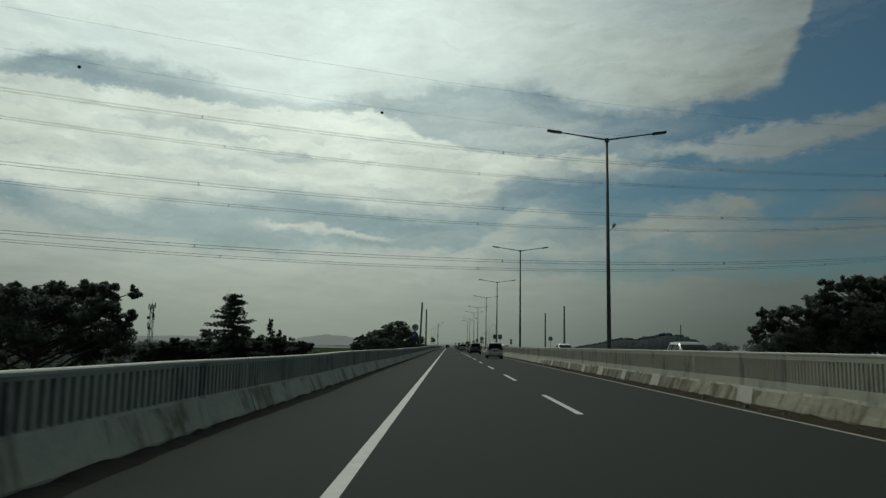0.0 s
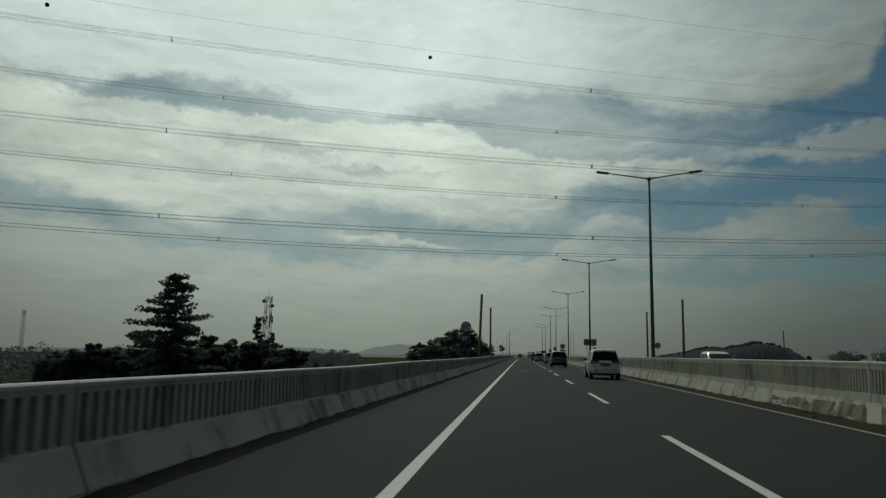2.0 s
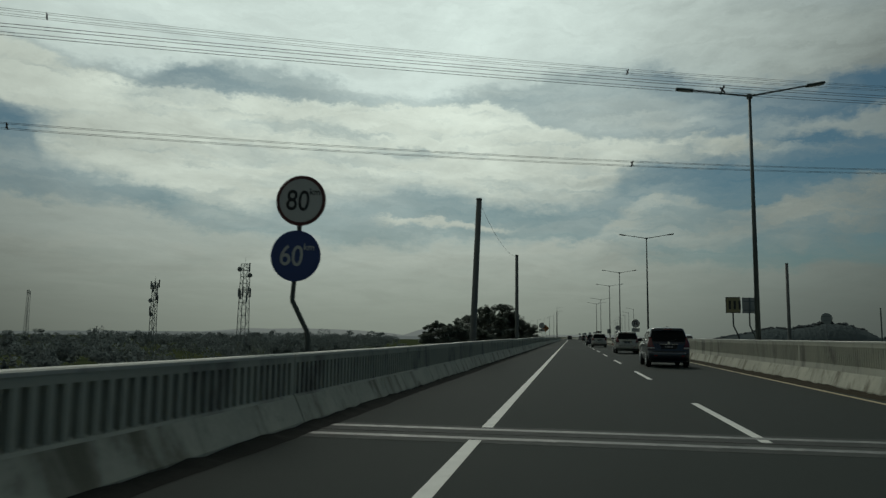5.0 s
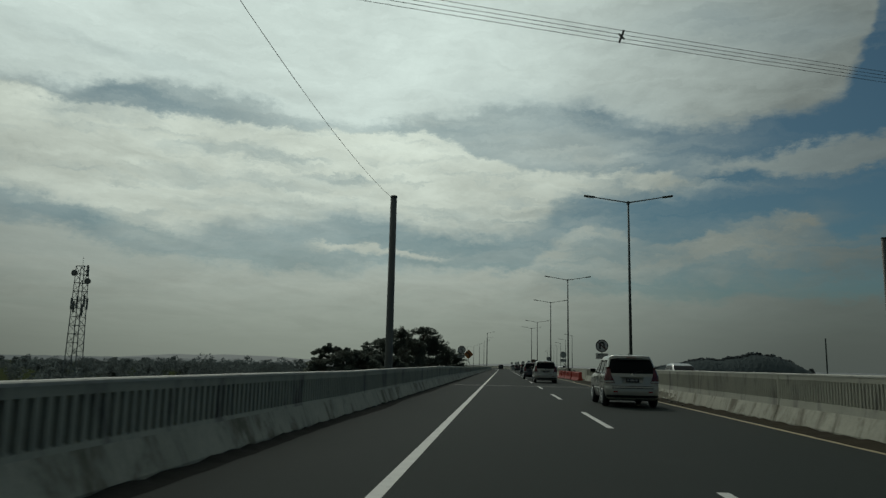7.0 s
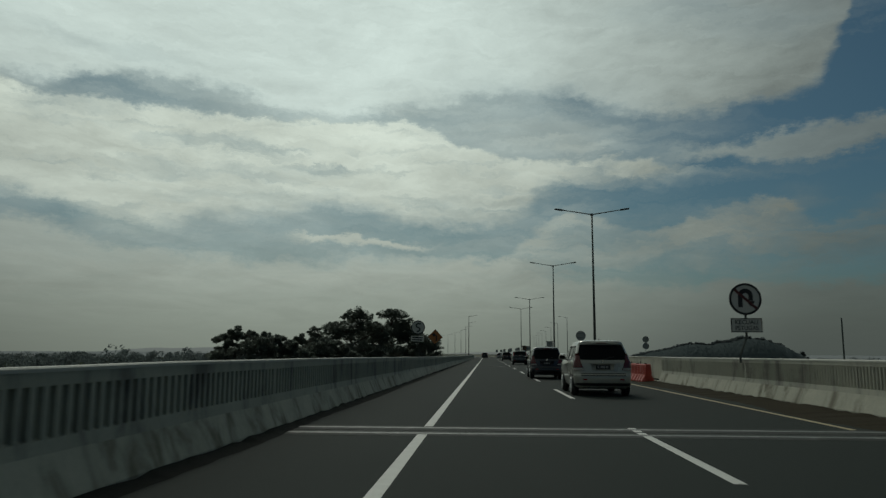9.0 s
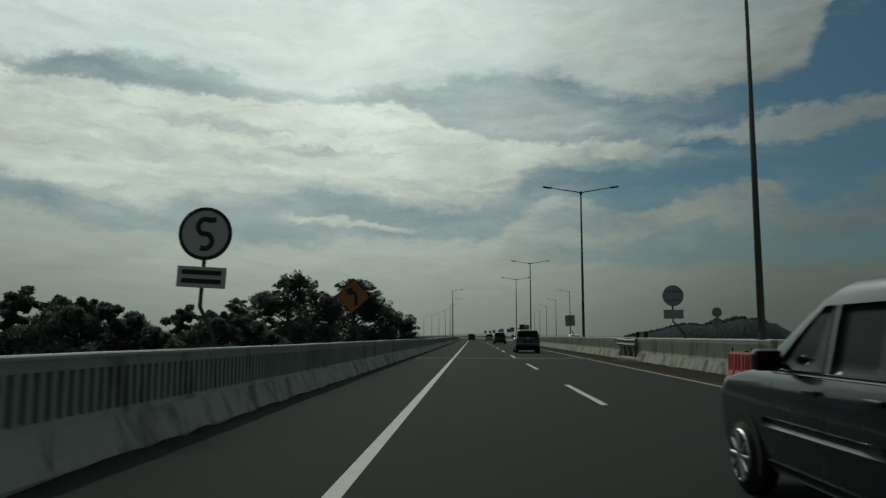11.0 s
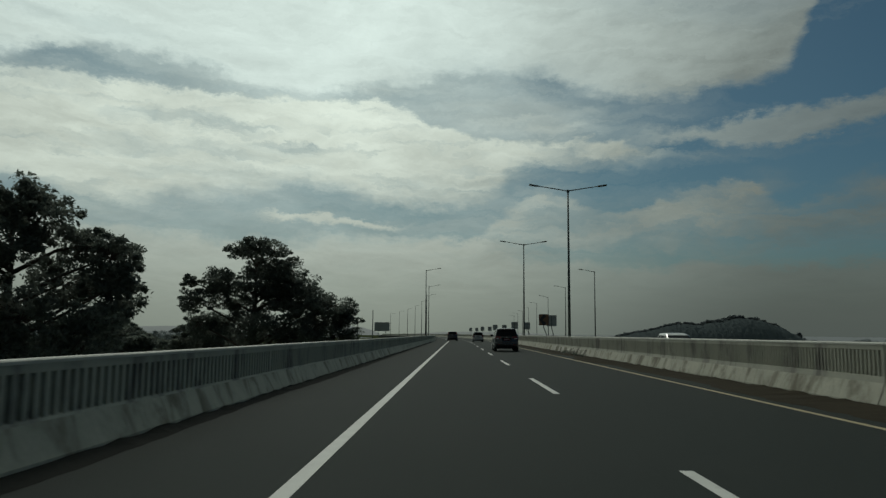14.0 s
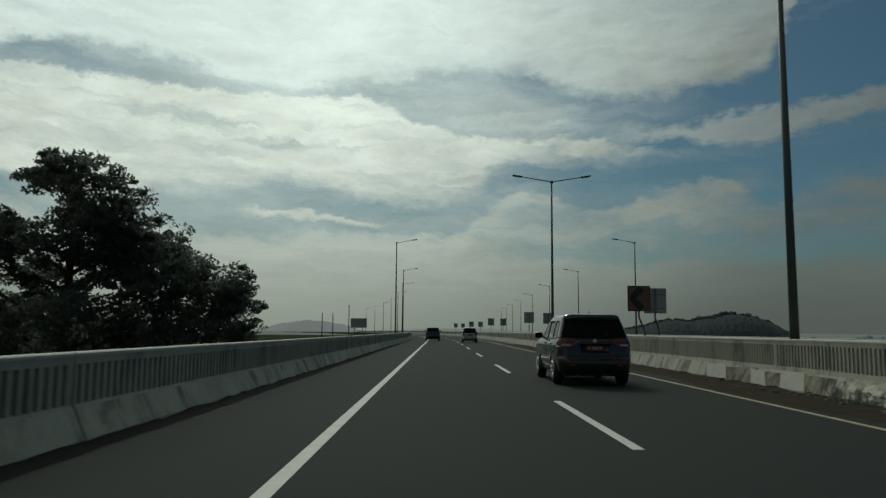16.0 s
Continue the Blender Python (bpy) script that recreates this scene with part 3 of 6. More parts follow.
broken_foot(294.6, 303.6, 0.13, SPALLED, "broken pale concrete spilling from the parapet foot", 2)
broken_foot(303.6, 310.0, 0.02, CAKED, "dirt-caked parapet foot between mended patches", 7)
broken_foot(-12.0, 22.0, 0.010, MOSSY, "olive mossy parapet foot with dark streaks", 12)
broken_foot(22.0, 58.0, 0.012, CAKED, "dirt-caked parapet foot along the median", 4)
broken_foot(150.0, 168.0, 0.012, CAKED, "dirty mossy parapet foot near the joint", 9)

# expansion joints across the deck
for y in (95.5, 170.2, 236.7):
    j = thing("expansion_joint", 0, y, 0, "worn pale expansion joint across the asphalt", "expansion joint", "expansion joints", "structure")
    bm = bmesh.new()
    box(bm, -2.4, median(y - 1), -0.85, 0.8, 0.0005, 0.003)
    part("worn_band", bm, BAND, j, "scuffed band of patching asphalt")
    for dy_ in (-0.55, 0.35):
        bm = bmesh.new()
        box(bm, -2.4, median(y - 1), dy_, dy_ + 0.2, 0.001, 0.006)
        part("strip", bm, JOINT, j, "pale concrete strip")
    bm = bmesh.new()
    box(bm, -2.4, median(y - 1), -0.05, 0.05, 0.001, 0.007)
    part("seal", bm, DARK, j, "dark rubber seal")

# ------------------------------------------------------------------ lamps


def lamp_post(double, height, reach=2.7):
    """A tapered steel post with one or two arms that rise a little outwards, each with a flat lantern. Single arms reach to +x."""
    root = new("street_lamp")
    bm = bmesh.new()
    tube(bm, (0, 0, 0), (0, 0, height), 0.115, 0.06, 12)
    part("pole", bm, POLE, root, smooth=True)
    bm = bmesh.new()
    box(bm, -0.2, 0.2, -0.2, 0.2, 0, 0.04, 0.01)
    part("base_plate", bm, GALV, root)
    bm = bmesh.new()
    tube(bm, (0, 0, height - 0.12), (0, 0, height + 0.06), 0.12, 0.10, 10)
    part("collar", bm, POLE, root)
    for s in ((1, -1) if double else (1,)):
        bm = bmesh.new()
        tube(bm, (0, 0, height - 0.02), (s * reach * 0.85, 0, height + 0.34), 0.045, 0.032, 8)
        part("arm", bm, POLE, root)
        bm = bmesh.new()
        box(bm, -0.36, 0.36, -0.13, 0.13, -0.05, 0.05, 0.03)
        bmesh.ops.transform(bm, matrix=Matrix.Translation((s * (reach * 0.85 + 0.3), 0, height + 0.385)) @ pose(0, 0, 0, 0, -8 * s, 0), verts=bm.verts)
        head = part("lantern", bm, POLE, root, "flat dark lantern")
        bm = bmesh.new()
        box(bm, -0.25, 0.25, -0.1, 0.1, -0.062, -0.052)
        bmesh.ops.transform(bm, matrix=Matrix.Translation((s * (reach * 0.85 + 0.3), 0, height + 0.385)) @ pose(0, 0, 0, 0, -8 * s, 0), verts=bm.verts)
        part("lens", bm, GLASS_LAMP, head)
    return root


double_lamp = tagged(lamp_post(True, 12.0), "tall slim steel street lamp with two arms on the median", "street lamp", "median street lamps")
double_lamp.matrix_world = pose(8.95, -3.0, -0.1)
for x, y, z in ((8.68, 35.6, 11.6), (8.47, 77.6, 11.43), (8.62, 117.2, 11.45), (9.59, 170.1, 12.4), (9.50, 215.8, 12.42), (9.58, 251.2, 12.5), (9.8, 306.2, 12.25), (9.8, 343.4, 12.6)):
    copy_thing(double_lamp, pose(x + cx(y), y, -0.1) @ Matrix.Diagonal((1, 1, (z + 0.1) / 12.05, 1)))
eye_ = thing("security_camera", 8.68, 35.6, 7.2, "small pale security camera on a bracket on a lamp post", "security camera")
bm = bmesh.new()
tube(bm, (0.05, 0, -0.25), (0.28, 0, -0.05), 0.02, n=6)
part("bracket", bm, GALV, eye_)
bm = bmesh.new()
tube(bm, (0.28, -0.20, 0.05), (0.30, 0.16, 0.02), 0.07, n=12)
part("housing", bm, CAP, eye_)
single_lamp = tagged(lamp_post(False, 12.3, 2.4), "tall slim steel street lamp with one arm beside the parapet", "street lamp", "edge street lamps")
single_lamp.matrix_world = pose(-4.2, 384.5, 0.4)
for i in range(1, 8):
    y = 384.5 + 41.0 * i
    copy_thing(single_lamp, pose(-4.2 + cx(y), y, 0.1, 0, 0, heading(y)))
for i in range(8):
    y = 376.4 + 43.6 * i
    copy_thing(single_lamp, pose(24.8 + 1.42 * i, y, -0.3, 0, 0, 180 + heading(y)))

# ------------------------------------------------------------------ dirt along the kerbs


def grime(name, inner, outer_, y0, y1, label, seed, side):
    rng = random.Random(seed)
    vs, fs, y = [], [], y0
    while y < y1:
        w = (0.55 if side > 0 else 0.72) + 0.45 * noise.noise((y * 0.13, seed, 0)) + 0.12 * rng.random()
        edge = inner + (outer_ - inner) * min(1, max(0.15, w))
        vs += [(cx(y) + inner, y, 0.002), (cx(y) + edge, y, 0.002), (cx(y) + inner, y, 0.05 + 0.05 * rng.random())]
        y += 0.35
    for i in range(len(vs) // 3 - 1):
        k = 3 * i
        fs += [(k + 2, k + 5, k + 4, k + 1)]
    return tagged(raw(name, vs, fs, GRIT_SHADOW if side > 0 else DIRT), label, "dirt", kind="stuff")


grime("gutter_dirt", -2.46, -2.08, -40, 360, "dark grit with a painted shadow line along the foot of the parapet", 1, 1)
grime("gutter_dirt", 8.06, 7.5, -20, 170, "brown dirt gathered along the median parapet", 2, -1)
grime("gutter_dirt", 9.06, 7.6, 170.8, 360, "brown dirt and rubbish gathered along the median parapet", 3, -1)


def weeds(y0, y1, count, seed):
    rng = random.Random(seed)
    vs, fs = [], []
    for i in range(count):
        y = rng.uniform(y0, y1)
        if noise.noise((y * 0.6, 5.0, 0)) < -0.05:
            continue
        x = rng.uniform(8.72, 9.0)
        h = rng.uniform(0.08, 0.32)
        for j in range(7):
            a = rng.uniform(0, 6.28)
            r = h * rng.uniform(0.3, 0.9)
            p = Vector((x + rng.uniform(-0.05, 0.05), y + rng.uniform(-0.05, 0.05), 0.02))
            q = p + Vector((math.cos(a) * r, math.sin(a) * r, h * rng.uniform(0.6, 1)))
            s = Vector((-math.sin(a), math.cos(a), 0)) * 0.02
            k = len(vs)
            vs += [p - s, p + s, q]
            fs.append((k, k + 1, k + 2))
    tagged(raw("weeds", vs, fs, LEAF), "low green weeds at the foot of the median parapet", "weeds", kind="stuff")


weeds(294, 304, 60, 4)
weeds(150, 166, 160, 6)


def rubble(x0, x1, y0, y1, count, seed):
    """Broken bits of concrete and clods along the wall."""
    rng = random.Random(seed)
    vs, fs = [], []
    for i in range(count):
        y = rng.uniform(y0, y1)
        if noise.noise((y * 0.5, 2.0, seed)) < -0.1:
            continue
        c = Vector((x1 - (x1 - x0) * rng.random() ** 1.6, y, 0))
        r = rng.uniform(0.02, 0.10) * (1.5 if rng.random() < 0.1 else 1)
        k = len(vs)
        n = 5
        for z, f in ((0, 1.0), (r * rng.uniform(0.5, 0.9), rng.uniform(0.4, 0.8))):
            for j in range(n):
                a = 6.283 * j / n + rng.uniform(-0.3, 0.3)
                q = r * f * rng.uniform(0.75, 1.2)
                vs.append((c.x + q * math.cos(a), c.y + q * math.sin(a), z))
        fs += [(k + j, k + (j + 1) % n, k + n + (j + 1) % n, k + n + j) for j in range(n)] + [tuple(k + n + j for j in range(n))]
    tagged(raw("rubble", vs, fs, RUBBLE), "broken concrete bits and clods along the median", "rubble", kind="stuff")


rubble(8.5, 9.0, 293, 311, 320, 5)
rubble(7.6, 8.0, 148, 168, 260, 6)
rubble(8.4, 9.0, 226, 231, 50, 7)
rubble(7.7, 8.0, 8, 60, 240, 8)

# ------------------------------------------------------------------ vehicles
TYRE = material("tyre", (0.018, 0.018, 0.018), 0.85, vary=0.2, scale=4, grain=40, bump=0.1)
RIM = material("alloy", (0.45, 0.46, 0.46), 0.35, 0.8, vary=0.1, scale=3, bump=0)
TRIM = material("black_trim", (0.02, 0.02, 0.021), 0.5, vary=0.15, bump=0.02)
CHROME = material("chrome", (0.55, 0.56, 0.57), 0.15, 1.0, vary=0.05, bump=0)
GLASS = material("tinted_glass", (0.008, 0.010, 0.011), 0.12, vary=0.05, bump=0, spec=0.06)
TAIL_DARK = material("dark_red_lens", (0.10, 0.010, 0.011), 0.15, vary=0.15, scale=8, bump=0, coat=0.4)
TAIL = material("red_lens", (0.26, 0.014, 0.013), 0.15, vary=0.15, scale=8, bump=0, coat=0.5)
CLEAR = material("clear_lens", (0.45, 0.44, 0.42), 0.15, vary=0.1, bump=0, coat=0.5)
PLATE = material("number_plate", (0.025, 0.025, 0.027), 0.5, vary=0.1, bump=0)
PLATE_RED = material("red_number_plate", (0.14, 0.022, 0.022), 0.5, vary=0.1, bump=0)
PLATE_INK = material("plate_ink", (0.30, 0.30, 0.30), 0.5, vary=0.1, bump=0)


def paint(name, colour, metal=0.2):
    return material(name, colour, 0.28, metal, vary=0.05, scale=0.8, grain=50, bump=0, stain=tuple(c * 0.8 for c in colour), stain_at=0.68, coat=0.7)


SHAPES = {
    # z, rear, front, half width, corner radius
    "mpv": dict(rings=[(0.22, 0.16, 4.02, 0.70, 0.16), (0.28, 0.05, 4.10, 0.78, 0.20), (0.36, 0.0, 4.16, 0.81, 0.22), (0.50, -0.02, 4.2, 0.825, 0.24), (0.60, 0.0, 4.2, 0.83, 0.24), (0.63, 0.05, 4.19, 0.83, 0.22), (0.78, 0.07, 4.17, 0.832, 0.20),
                       (0.92, 0.10, 4.0, 0.83, 0.18), (1.0, 0.13, 3.5, 0.82, 0.17), (1.04, 0.15, 3.2, 0.80, 0.17), (1.2, 0.22, 2.95, 0.765, 0.17), (1.4, 0.33, 2.6, 0.715, 0.17), (1.54, 0.40, 2.35, 0.675, 0.17),
                       (1.60, 0.38, 2.2, 0.645, 0.16), (1.645, 0.40, 2.1, 0.60, 0.16), (1.675, 0.50, 1.95, 0.50, 0.16), (1.69, 0.75, 1.7, 0.3, 0.12)],
                wheel=0.30, axles=(0.72, 3.38), belt=1.05, roof=1.53),
    "van": dict(rings=[(0.24, 0.18, 4.42, 0.74, 0.16), (0.30, 0.05, 4.5, 0.83, 0.20), (0.40, 0.0, 4.56, 0.865, 0.24), (0.56, -0.02, 4.6, 0.885, 0.26), (0.66, 0.0, 4.6, 0.89, 0.26), (0.69, 0.06, 4.58, 0.89, 0.22), (0.85, 0.08, 4.5, 0.892, 0.20),
                       (1.0, 0.11, 4.3, 0.89, 0.18), (1.08, 0.14, 3.75, 0.88, 0.17), (1.12, 0.16, 3.4, 0.855, 0.17), (1.3, 0.24, 3.1, 0.815, 0.17), (1.5, 0.36, 2.75, 0.76, 0.17), (1.61, 0.42, 2.5, 0.725, 0.17),
                       (1.67, 0.40, 2.35, 0.695, 0.16), (1.715, 0.42, 2.2, 0.645, 0.16), (1.745, 0.55, 2.0, 0.53, 0.16), (1.76, 0.85, 1.7, 0.3, 0.12)],
                wheel=0.335, axles=(0.85, 3.6), belt=1.13, roof=1.60),
    "suv": dict(rings=[(0.28, 0.18, 4.32, 0.74, 0.12), (0.34, 0.04, 4.4, 0.83, 0.16), (0.46, 0.0, 4.46, 0.87, 0.20), (0.62, -0.02, 4.5, 0.885, 0.20), (0.74, 0.0, 4.5, 0.89, 0.20), (0.77, 0.07, 4.48, 0.89, 0.16), (0.95, 0.09, 4.4, 0.89, 0.15),
                       (1.08, 0.11, 4.2, 0.885, 0.14), (1.14, 0.13, 3.6, 0.875, 0.13), (1.18, 0.15, 3.3, 0.85, 0.13), (1.35, 0.22, 3.0, 0.81, 0.13), (1.5, 0.30, 2.7, 0.775, 0.13), (1.59, 0.35, 2.5, 0.75, 0.13),
                       (1.645, 0.36, 2.35, 0.72, 0.13), (1.685, 0.40, 2.2, 0.67, 0.13), (1.71, 0.52, 2.0, 0.55, 0.13), (1.72, 0.85, 1.7, 0.3, 0.10)],
                wheel=0.345, axles=(0.82, 3.45), belt=1.19, roof=1.58),
}


def lerp_ring(rings, z):
    for p, q in zip(rings, rings[1:]):
        if p[0] <= z <= q[0]:
            f = (z - p[0]) / (q[0] - p[0])
            return [a + (b - a) * f for a, b in zip(p, q)]
    return list(rings[-1] if z > rings[-1][0] else rings[0])


def vehicle(name, shape, body_paint, label, lights="wrap", plate=PLATE, rails=False, spoiler=True, bright=False, low=1.0):
    """A closed car body with windows, lamps and fittings fitted over its skin. Rear at y 0, it points along +y."""
    sp = SHAPES[shape]
    rings = sp["rings"]
    root = tagged(new(name), label, "car")
    lo, hi = sp["belt"], sp["roof"]
    levels = []
    for p, q in zip(rings, rings[1:]):
        levels += [p[0] + (q[0] - p[0]) * k / 2 for k in range(2)]
    levels.append(rings[-1][0])
    vs, fs = [], []
    for zl in levels:
        z, r, f, h, c = lerp_ring(rings, zl)
        c = min(c, h * 0.45)
        loop = []
        for cxn, cyn, a0 in ((h - c, f - c * 1.6, 0), (-(h - c), f - c * 1.6, 90), (-(h - c), r + c, 180), (h - c, r + c, 270)):
            ry = c * 1.6 if a0 < 180 else c
            for k in range(8):
                a = radians(a0 + k * 90 / 7)
                loop.append((cxn + c * math.cos(a), cyn + ry * math.sin(a), z))
        vs += loop
    n = 32
    for i in range(len(levels) - 1):
        for k in range(n):
            fs.append((i * n + k, i * n + (k + 1) % n, (i + 1) * n + (k + 1) % n, (i + 1) * n + k))
    fs.append(tuple(range((len(levels) - 1) * n, len(levels) * n)))
    fs.append(tuple(reversed(range(n))))
    raw("body", vs, fs, body_paint, root, smooth=True)

    def skin(s, z, lift):
        """The point on the skin at distance s from the rear's middle, round the corner and forward along the side."""
        _, r, f, h, c = lerp_ring(rings, z)
        c = min(c, h * 0.45)
        sg, s = (1 if s >= 0 else -1), abs(s)
        if s <= h - c:
            return (sg * s, r - lift, z)
        t_ = s - (h - c)
        if t_ <= c * math.pi / 2:
            a = t_ / c
            return (sg * (h - c + (c + lift) * math.sin(a)), r + c - (c + lift) * math.cos(a), z)
        return (sg * (h + lift), r + c + t_ - c * math.pi / 2, z)

    def along(y, z):
        _, r, f, h, c = lerp_ring(rings, z)
        return h - c + c * math.pi / 2 + (y - r - c)

    def corner(z):
        _, r, f, h, c = lerp_ring(rings, z)
        return h - c

    def panel(pname, rows, mat, parent, lab="", lift=0.006, cols=10, sub=3):
        """A thin fitted panel: rows of (z, s0, s1) up the skin, with its edges turned in."""
        full = []
        for p, q in zip(rows, rows[1:]):
            full += [tuple(a + (b - a) * k / sub for a, b in zip(p, q)) for k in range(sub)]
        full.append(rows[-1])
        grid = [[skin(a + (b - a) * k / cols, z, lift) for k in range(cols + 1)] for z, a, b in full]
        m_, w_ = len(grid), cols + 1
        v_ = [p for row in grid for p in row]
        f_ = [(i * w_ + k, i * w_ + k + 1, (i + 1) * w_ + k + 1, (i + 1) * w_ + k) for i in range(m_ - 1) for k in range(w_ - 1)]
        rim_ = [(0, k) for k in range(w_)] + [(i, w_ - 1) for i in range(1, m_)] + [(m_ - 1, k) for k in range(w_ - 2, -1, -1)] + [(i, 0) for i in range(m_ - 2, 0, -1)]
        base = len(v_)
        for i, k in rim_:
            z, a, b = full[i]
            v_.append(skin(a + (b - a) * k / cols, z, -0.01))
        for j in range(len(rim_)):
            j2 = (j + 1) % len(rim_)
            f_.append((rim_[j][0] * w_ + rim_[j][1], rim_[j2][0] * w_ + rim_[j2][1], base + j2, base + j))
        return raw(pname, v_, f_, mat, parent, lab, smooth=True)

    # side windows and doors' gaps
    y_rear = lerp_ring(rings, lo)[1] + 0.34
    for s in (-1, 1):
        y_front = lerp_ring(rings, lo)[2] - 0.42
        L = y_front - y_rear
        top_f = lerp_ring(rings, hi - 0.02)[2] - 0.30
        for u0, u1 in ((0.0, 0.25), (0.28, 0.61), (0.64, 1.0)):
            bt = lambda u: y_rear + L * u
            a_lo, b_lo = bt(u0), bt(u1)
            a_hi, b_hi = (bt(u0) + 0.16 if u0 == 0 else min(bt(u0), top_f - 0.1)), min(bt(u1), top_f)
            rows = [(lo, s * along(a_lo, lo), s * along(b_lo, lo)), (lo + (hi - lo) * 0.5, s * along((a_lo + a_hi) / 2, lo + (hi - lo) * 0.5), s * along((b_lo + b_hi) / 2 if u1 == 1.0 else b_lo, lo + (hi - lo) * 0.5)),
                    (hi - 0.03, s * along(a_hi, hi - 0.03), s * along(b_hi, hi - 0.03))]
            panel("side_window", rows, GLASS, root, "dark tinted side window", cols=4)
        for yy in (y_rear + L * 0.27, y_rear + L * 0.625, y_front + 0.02):
            z0_ = 0.40
            zt = lo - 0.02
            panel("door_gap", [(z0_, s * along(yy + 0.06, z0_), s * along(yy + 0.072, z0_)), (0.75, s * along(yy, 0.75), s * along(yy + 0.012, 0.75)), (zt, s * along(yy, zt), s * along(yy + 0.012, zt))], TRIM, root, lift=0.002, cols=1)
        panel("window_trim", [(lo - 0.03, s * along(y_rear - 0.05, lo - 0.03), s * along(y_front + 0.02, lo - 0.03)), (lo - 0.008, s * along(y_rear - 0.05, lo - 0.008), s * along(y_front + 0.02, lo - 0.008))],
              CHROME if bright else TRIM, root, lift=0.010, cols=8, sub=1)
        panel("side_moulding", [(0.60, s * along(sp["axles"][0] + 0.46, 0.60), s * along(sp["axles"][1] - 0.46, 0.60)), (0.67, s * along(sp["axles"][0] + 0.46, 0.67), s * along(sp["axles"][1] - 0.46, 0.67))],
              CHROME if bright else body_paint, root, lift=0.022, cols=6, sub=1)
        panel("sill", [(0.25, s * along(sp["axles"][0] + 0.40, 0.25), s * along(sp["axles"][1] - 0.40, 0.25)), (0.34, s * along(sp["axles"][0] + 0.40, 0.34), s * along(sp["axles"][1] - 0.40, 0.34))],
              TRIM, root, lift=0.02, cols=6, sub=1)
        for yy in (y_rear + L * 0.30, y_rear + L * 0.65):
            bm = bmesh.new()
            q = lerp_ring(rings, lo - 0.13)
            box(bm, s * (q[3] + 0.012) - 0.022, s * (q[3] + 0.012) + 0.022, yy, yy + 0.18, lo - 0.15, lo - 0.115, 0.010)
            part("door_handle", bm, CHROME if bright else body_paint, root)
        bm = bmesh.new()
        q = lerp_ring(rings, lo)
        box(bm, s * (q[3] + 0.15) - 0.105, s * (q[3] + 0.15) + 0.105, y_front - 0.30, y_front - 0.18, lo - 0.01, lo + 0.15, 0.04)
        mir = part("side_mirror", bm, body_paint, root, "folding side mirror")
        bm = bmesh.new()
        box(bm, s * (q[3] + 0.15) - 0.085, s * (q[3] + 0.15) + 0.085, y_front - 0.305, y_front - 0.295, lo + 0.015, lo + 0.13, 0.004)
        part("mirror_glass", bm, GLASS, mir)
        bm = bmesh.new()
        tube(bm, (s * (q[3] - 0.04), y_front - 0.22, lo + 0.02), (s * (q[3] + 0.10), y_front - 0.24, lo + 0.04), 0.025, n=6)
        part("mirror_arm", bm, TRIM, mir)
    # rear window between the corner pillars
    gl, gh = lo + 0.0, hi + 0.0
    inset = 0.0 if lights != "tall" else -0.03
    rows = []
    for k in range(5):
        z = gl + (gh - gl) * k / 4
        w = corner(z) + 0.115 + inset
        rows.append((z, -w, w))
    panel("rear_window", rows, GLASS, root, "dark tinted rear window", cols=20)
    # tailgate gap, then the lamps on the corners
    zb = 0.70 if shape != "suv" else 0.78
    panel("tailgate_gap", [(zb, -corner(zb) - 0.02, corner(zb) + 0.02), (zb + 0.014, -corner(zb) - 0.02, corner(zb) + 0.02)], TRIM, root, lift=0.003, cols=12, sub=1)
    for s in (-1, 1):
        c0 = corner
        if lights == "tall":
            za, zm, zt = 1.10, 1.36, hi - 0.02
            rows = [(za, c0(za) - 0.02, c0(za) + 0.20), (zm, c0(zm) + 0.035, c0(zm) + 0.22), (zt, c0(zt) + 0.05, c0(zt) + 0.21)]
            lens = [(za + 0.10, c0(za) + 0.04, c0(za) + 0.17), (za + 0.20, c0(za) + 0.05, c0(za) + 0.17)]
        elif lights == "wedge":
            za, zt = lo - 0.20, lo + 0.03
            zm = lo - 0.06
            rows = [(za, c0(za) - 0.12, c0(za) + 0.30), (zm, c0(zm) - 0.34, c0(zm) + 0.42), (zt, c0(zt) - 0.22, c0(zt) + 0.46)]
            lens = [(za + 0.03, c0(za) - 0.08, c0(za) + 0.10), (za + 0.08, c0(za) - 0.14, c0(za) + 0.10)]
        else:
            za, zm, zt = lo - 0.32, lo - 0.08, lo + 0.20
            rows = [(za, c0(za) - 0.10, c0(za) + 0.28), (zm, c0(zm) - 0.03, c0(zm) + 0.30), (zt, c0(zt) + 0.085, c0(zt) + 0.25)]
            lens = [(za + 0.015, c0(za) - 0.08, c0(za) + 0.26), (za + 0.075, c0(za) - 0.06, c0(za) + 0.26)]
        tl = panel("tail_light", [(z, s * a, s * b) for z, a, b in rows], TAIL if lights == "tall" else TAIL_DARK, root, "red tail light round the corner", lift=0.016, cols=8)
        panel("reversing_lens", [(z, s * a, s * b) for z, a, b in lens], CLEAR, tl, lift=0.020, cols=6, sub=1)
        zr = 0.50
        panel("reflector", [(zr, s * (c0(zr) - 0.12), s * (c0(zr) + 0.02)), (zr + 0.045, s * (c0(zr) - 0.12), s * (c0(zr) + 0.02))], TAIL, root, lift=0.008, cols=4, sub=1)
        # front lamp
        zf = lo - 0.30
        q = lerp_ring(rings, zf)
        bm = bmesh.new()
        box(bm, s * (q[3] - 0.24) - 0.16, s * (q[3] - 0.24) + 0.16, q[2] - 0.20, q[2] + 0.005, zf - 0.06, zf + 0.08, 0.03)
